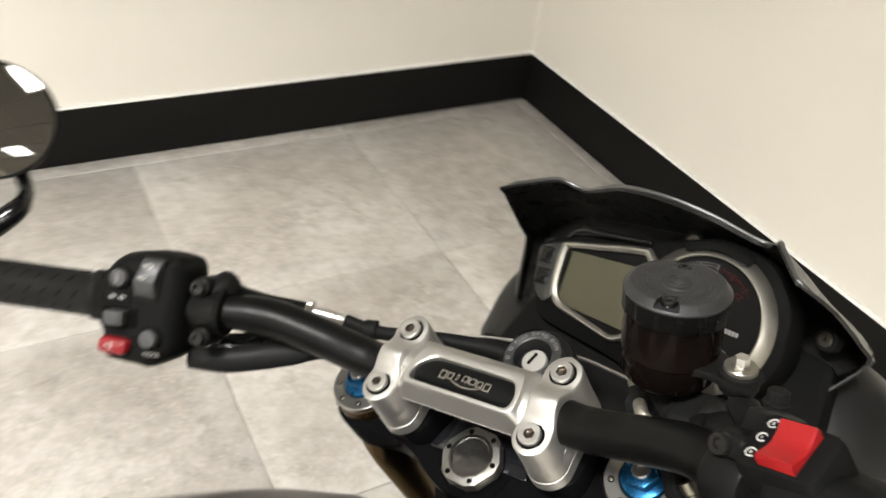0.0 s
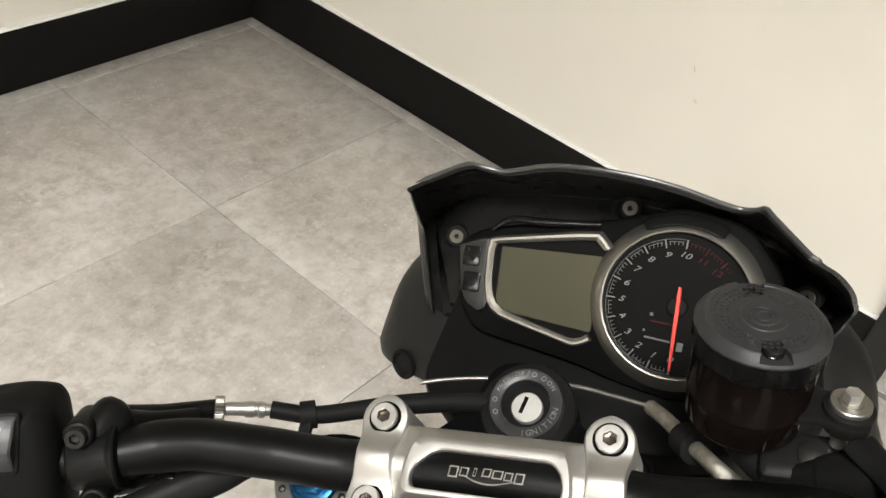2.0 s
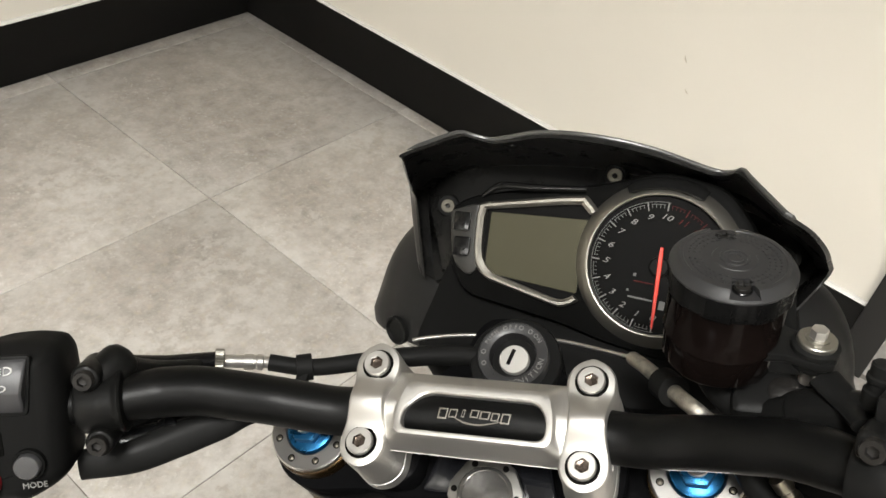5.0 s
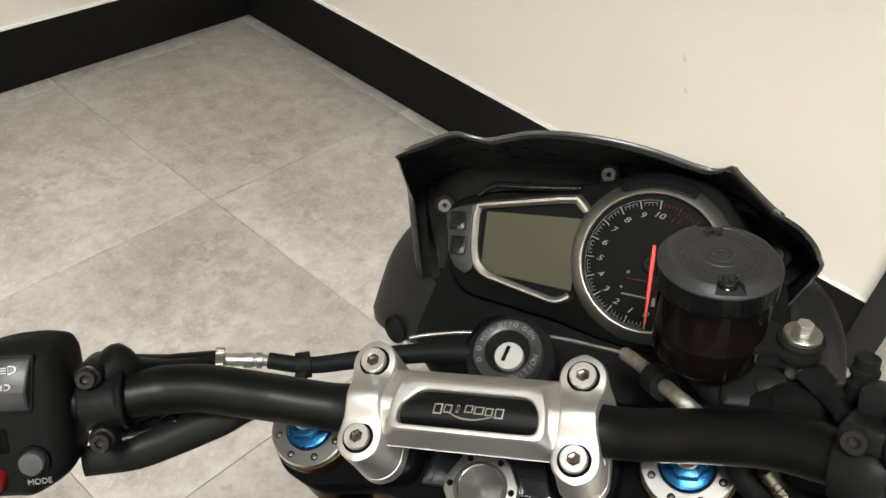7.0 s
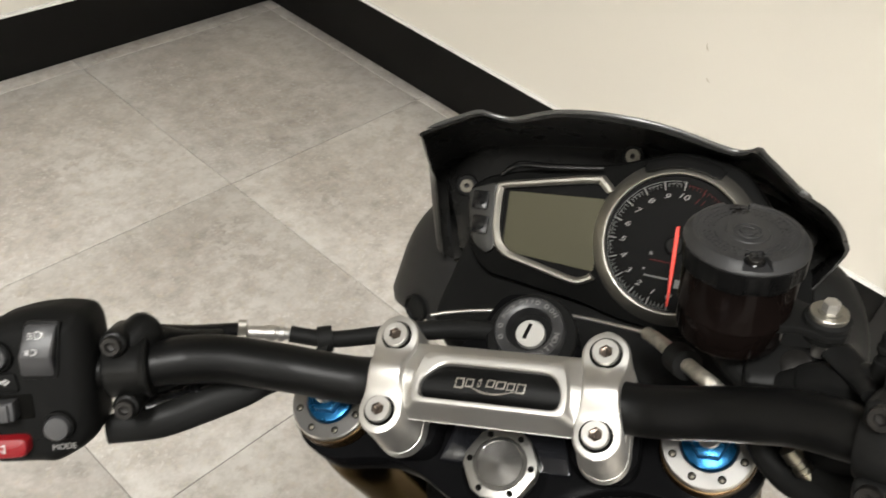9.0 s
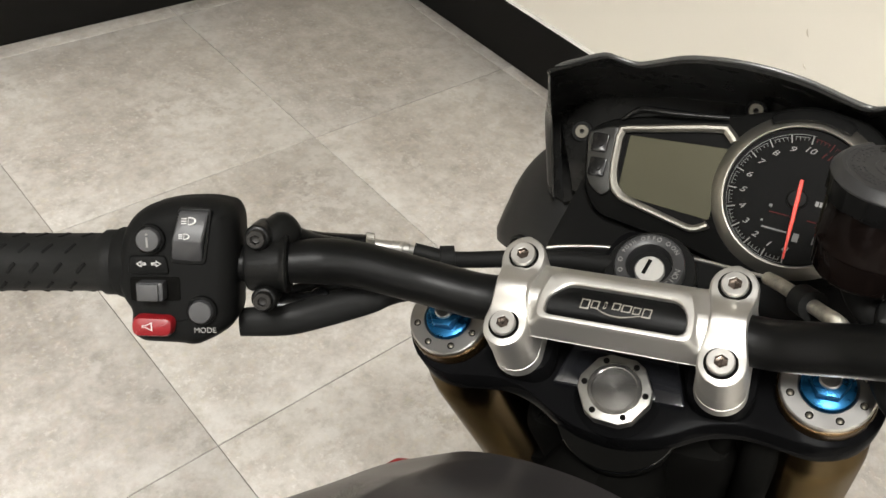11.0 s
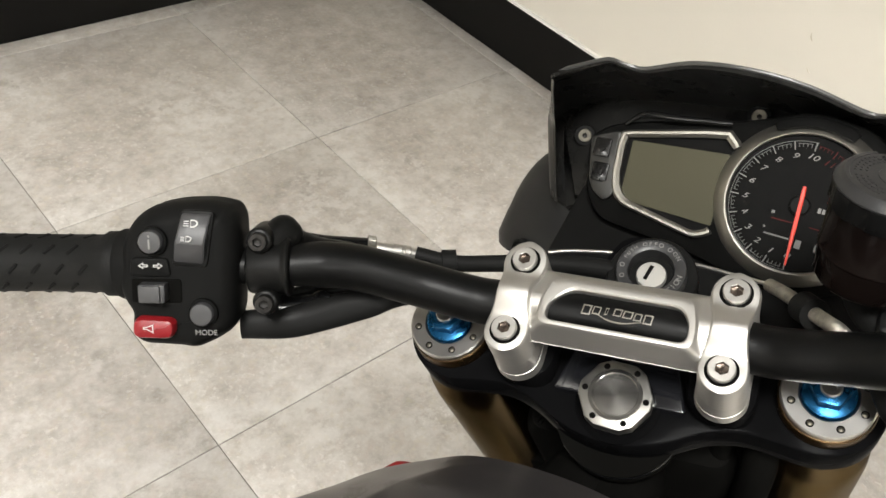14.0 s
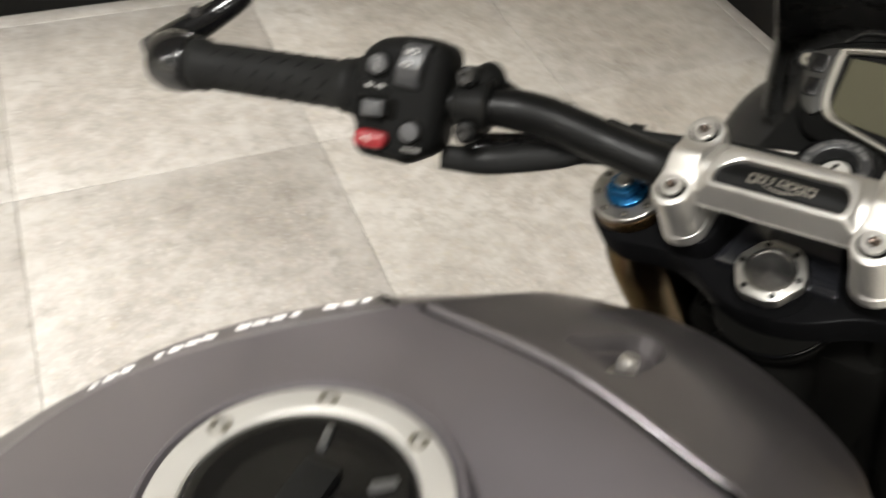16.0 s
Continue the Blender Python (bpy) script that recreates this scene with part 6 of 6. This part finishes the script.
# three bars added to draw the grey highlights on the cap
for a0 in (128, 62, 10):
    bm = bm_new()
    box(bm, (0.0340, 0.0, -0.0006), (0.0120, 0.0040, 0.0040), FIL @ pose(0, 0, 0, 0, 0, a0), bevel=0.0012)
    part("cap_rib", bm, EDGE, cap, "bar added as a grey highlight on the cap")
for k in range(7):
    a = radians(134.0 - 360 / 7 * k)
    socket_bolt("bolt", FIL @ T(0.0557 * math.cos(a), 0.0557 * math.sin(a), 0.0003), 0.0050, 0.0010, BEZEL, tank, "small grey ring bolt")
# bright badge on the flank, as plain slanted bars
for k in range(17):
    if k in (3, 8, 13):
        continue
    y = -0.196 - 0.0094 * k
    x = -tank_half(y) * (0.652 + 0.0062 * k)
    z = tank_z(x, y)
    up = Vector((-(tank_z(x + 0.002, y) - z) / 0.002, -(tank_z(x, y + 0.002) - z) / 0.002, 1.0)).normalized()
    along = Vector((0, 1, 0))
    along = (along - up * along.dot(up)).normalized()
    bm = bm_new()
    box(bm, (0, 0, 0), (0.0090 if k % 4 else 0.0055, 0.0007 if k % 3 else 0.0012, 0.0014), TANKF @ frame_of(Vector((x, y, z)) + up * 0.0012, along.cross(up), along, up) @ pose(0, 0, 0, 0, 0, 38), bevel=0.0003)
    part("badge_bar", bm, BEAD, tank, "bright raised bar of the tank badge")
# ---- headstock, frame, engine, wheels, stand ----
bm = bm_new()
lathe(bm, [(0.030, -0.34), (0.030, -0.125), (0.040, -0.118), (0.0405, -0.112), (0.0385, -0.110), (0.0385, -0.106), (0.041, -0.104), (0.0415, -0.098)], HEAD @ T(0, 0, 0), 36)
tube(bm, [HEAD @ Vector((0, -0.02, -0.16)), LEVEL @ Vector((0.09, -0.16, -0.22)), LEVEL @ Vector((0.13, -0.42, -0.34)), LEVEL @ Vector((0.11, -0.62, -0.50))], [0.035, 0.028, 0.028, 0.030], 16, 5)
tube(bm, [HEAD @ Vector((0, -0.02, -0.16)), LEVEL @ Vector((-0.09, -0.16, -0.22)), LEVEL @ Vector((-0.13, -0.42, -0.34)), LEVEL @ Vector((-0.11, -0.62, -0.50))], [0.035, 0.028, 0.028, 0.030], 16, 5)
part("frame", bm, DARK, bike, "gloss black twin-tube frame")
bm = bm_new()
prism(bm, rounded([(-0.118, -0.030), (0.140, -0.030), (0.140, 0.026), (-0.118, 0.026)], 0.024, 5), -0.330, -0.290, BARS, bevel=0.005, low_bevel=0.005)
part("lower_yoke", bm, DARK, bike, "gloss black lower fork yoke")
for s, x, y in FORKS:
    bm = bm_new()
    lathe(bm, [(0.024, -0.88), (0.024, -0.80), (0.021, -0.78), (0.021, -0.46)], BARS @ T(x, y, 0), 28)
    part("fork_slider", bm, GLOSS, bike, "dark fork slider")


def wheel(m, r, w, name):
    bm = bm_new()
    prof = []
    for k in range(17):
        a = math.pi * k / 16
        prof.append((r - 0.075 + 0.075 * math.sin(a) ** 0.8, -w / 2 * math.cos(a)))
    lathe(bm, prof + [prof[0]], m, 64, caps=False)
    t = part(name, bm, TYRE, bike, "black road tyre")
    bm = bm_new()
    lathe(bm, [(r - 0.072, -w * 0.42), (r - 0.095, -w * 0.36), (r - 0.100, 0), (r - 0.095, w * 0.36), (r - 0.072, w * 0.42)], m, 48, caps=False)
    lathe(bm, [(0.035, -w * 0.4), (0.035, w * 0.4)], m, 24)
    for k in range(5):
        a = 2 * math.pi * k / 5
        d = Vector((math.cos(a), math.sin(a), 0))
        tube(bm, [m @ (d * 0.03), m @ (d * (r - 0.097))], [0.018, 0.014], 12)
    part("rim", bm, GLOSS, t, "gloss black cast wheel rim")
    return t


def touch(m_frame, p, r):
    """A wheel frame at p (in m_frame), with its axle along x, dropped until the tyre meets the floor."""
    x = m_frame.to_3x3() @ Vector((1, 0, 0))
    up = m_frame.to_3x3() @ Vector((0, 0, 1))
    down = (Vector((0, 0, -1)) + x * x.z).normalized()
    c = m_frame @ Vector(p)
    c = c + up * ((r * -down.z - c.z) / up.z)
    return axis_frame(c, x)


front = touch(BARS, (0, 0.0, -0.86), 0.300)
wheel(front, 0.300, 0.120, "front_tyre")
rear = touch(LEVEL, (0, -1.02, -0.75), 0.310)
wheel(rear, 0.310, 0.180, "rear_tyre")
bm = bm_new()
lathe(bm, [(0.010, -0.15), (0.010, 0.15)], front, 16)
for s in (-1, 1):
    tube(bm, [front @ Vector((0, 0, s * 0.115)), BARS @ Vector((s * 0.120, -0.005, -0.84))], 0.02, 14)
part("front_axle", bm, DARKSTEEL, bike, "dark steel front axle")
bm = bm_new()
for s in (-1, 1):
    tube(bm, [rear @ Vector((0, 0, s * 0.125)), LEVEL @ Vector((s * 0.12, -0.80, -0.66)), LEVEL @ Vector((s * 0.10, -0.52, -0.62))], [0.025, 0.03, 0.035], 14, 4)
lathe(bm, [(0.012, -0.14), (0.012, 0.14)], rear, 16)
part("swingarm", bm, GLOSS, bike, "gloss black swingarm")
bm = bm_new()
box(bm, (0, -0.30, -0.58), (0.34, 0.42, 0.30), LEVEL, bevel=0.05, seg=3)
box(bm, (0, -0.16, -0.40), (0.30, 0.20, 0.24), LEVEL @ pose(0, 0, 0, 12, 0, 0), bevel=0.04, seg=3)
part("engine", bm, BLACK, bike, "black engine block under the tank")
bm = bm_new()
rings = []
for y, w, z in ((-0.66, 0.09, -0.075), (-0.74, 0.12, -0.115), (-0.86, 0.14, -0.120), (-0.98, 0.12, -0.085), (-1.12, 0.09, -0.040), (-1.20, 0.05, -0.030)):
    rings.append([(w * math.cos(a), y, z - 0.05 + 0.05 * math.copysign(abs(math.sin(a)) ** 0.7, math.sin(a))) for a in (2 * math.pi * k / 28 for k in range(28))])
loft(bm, rings)
part("seat", bm, SEAT, bike, "black vinyl seat", LEVEL)
# black mass added to fill the dark behind the forks and darken their reflection
bm = bm_new()
rings = []
for y, w, zt, zb in ((0.055, 0.105, -0.26, -0.44), (0.02, 0.150, -0.215, -0.48), (-0.05, 0.160, -0.180, -0.50), (-0.13, 0.150, -0.165, -0.50)):
    rings.append([(0.030 + w * math.copysign(abs(math.cos(a)) ** 0.5, math.cos(a)), y, (zt + zb) / 2 + (zt - zb) / 2 * math.copysign(abs(math.sin(a)) ** 0.5, math.sin(a))) for a in (2 * math.pi * k / 28 for k in range(28))])
loft(bm, rings)
part("radiator_shroud", bm, DARK, bike, "black filler mass for the radiator, darkens the space behind the forks", LEVEL)
bm = bm_new()
tube(bm, [(-0.085, -0.010, -0.270), (-0.130, 0.002, -0.235), (-0.156, 0.010, -0.212)], [0.010, 0.007, 0.006], 12, 4)
holder = part("side_bracket", bm, DARK, bike, "black bracket beside the radiator", LEVEL)
bm = bm_new()
tube(bm, [(-0.166, -0.010, -0.208), (-0.162, -0.002, -0.204), (-0.157, 0.008, -0.203), (-0.153, 0.017, -0.206)], [0.003, 0.0065, 0.0065, 0.003], 14, 5)
part("red_cover", bm, RED, holder, "small red plastic cover", LEVEL)
foot = LEVEL @ Vector((-0.13, -0.50, -0.72))
bm = bm_new()
out = LEVEL.to_3x3() @ Vector((-1, 0, 0))
tip = Vector((foot.x + out.x * 0.16, foot.y + out.y * 0.16, 0.012))
tube(bm, [foot, foot.lerp(tip, 0.55) + Vector((0, 0, -0.01)), tip], [0.016, 0.013, 0.012], 14, 4)
lathe(bm, [(0.030, 0.0), (0.030, 0.008), (0.024, 0.011)], T(tip.x, tip.y, 0.0005), 20)
part("side_stand", bm, GLOSS, bike, "black side stand resting on the floor")

# ---- floor tiles ----
xs = [0.0, -0.046, -0.749, -1.446] + [-1.447 - 0.690 * k for k in range(1, 9)]
ysl = [0.0, -0.060, -0.765, -1.438] + [-1.438 - 0.690 * k for k in range(1, 11)]
xs = [x for x in xs if x > ROOM_X] + [ROOM_X]
ysl = [y for y in ysl if y > ROOM_Y] + [ROOM_Y]
cache, dice = {}, random.Random(4)
for a, b in zip(xs, xs[1:]):
    for c, d in zip(ysl, ysl[1:]):
        w, h = round(a - b, 4), round(c - d, 4)
        if (w, h) not in cache:
            bm = bm_new()
            g = 0.0012
            prism(bm, [(-w / 2 + g, -h / 2 + g), (w / 2 - g, -h / 2 + g), (w / 2 - g, h / 2 - g), (-w / 2 + g, h / 2 - g)], -0.006, 0.0, bevel=0.0008)
            cache[(w, h)] = finish(bm, TILE, "tile", 60)
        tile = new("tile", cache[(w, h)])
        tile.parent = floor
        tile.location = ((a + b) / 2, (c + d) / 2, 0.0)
        # light falloff painted into the tile tone: darkest in the walled corner
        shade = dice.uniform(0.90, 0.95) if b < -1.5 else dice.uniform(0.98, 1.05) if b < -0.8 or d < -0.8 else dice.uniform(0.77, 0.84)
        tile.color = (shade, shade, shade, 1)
bm = bm_new()
box(bm, (0.80, (DOOR_A + DOOR_B) / 2, -0.0022), (1.56, 2.2, 0.004))
ob = new("tile", finish(bm, TILE, "tile_passage"))
ob.parent = floor
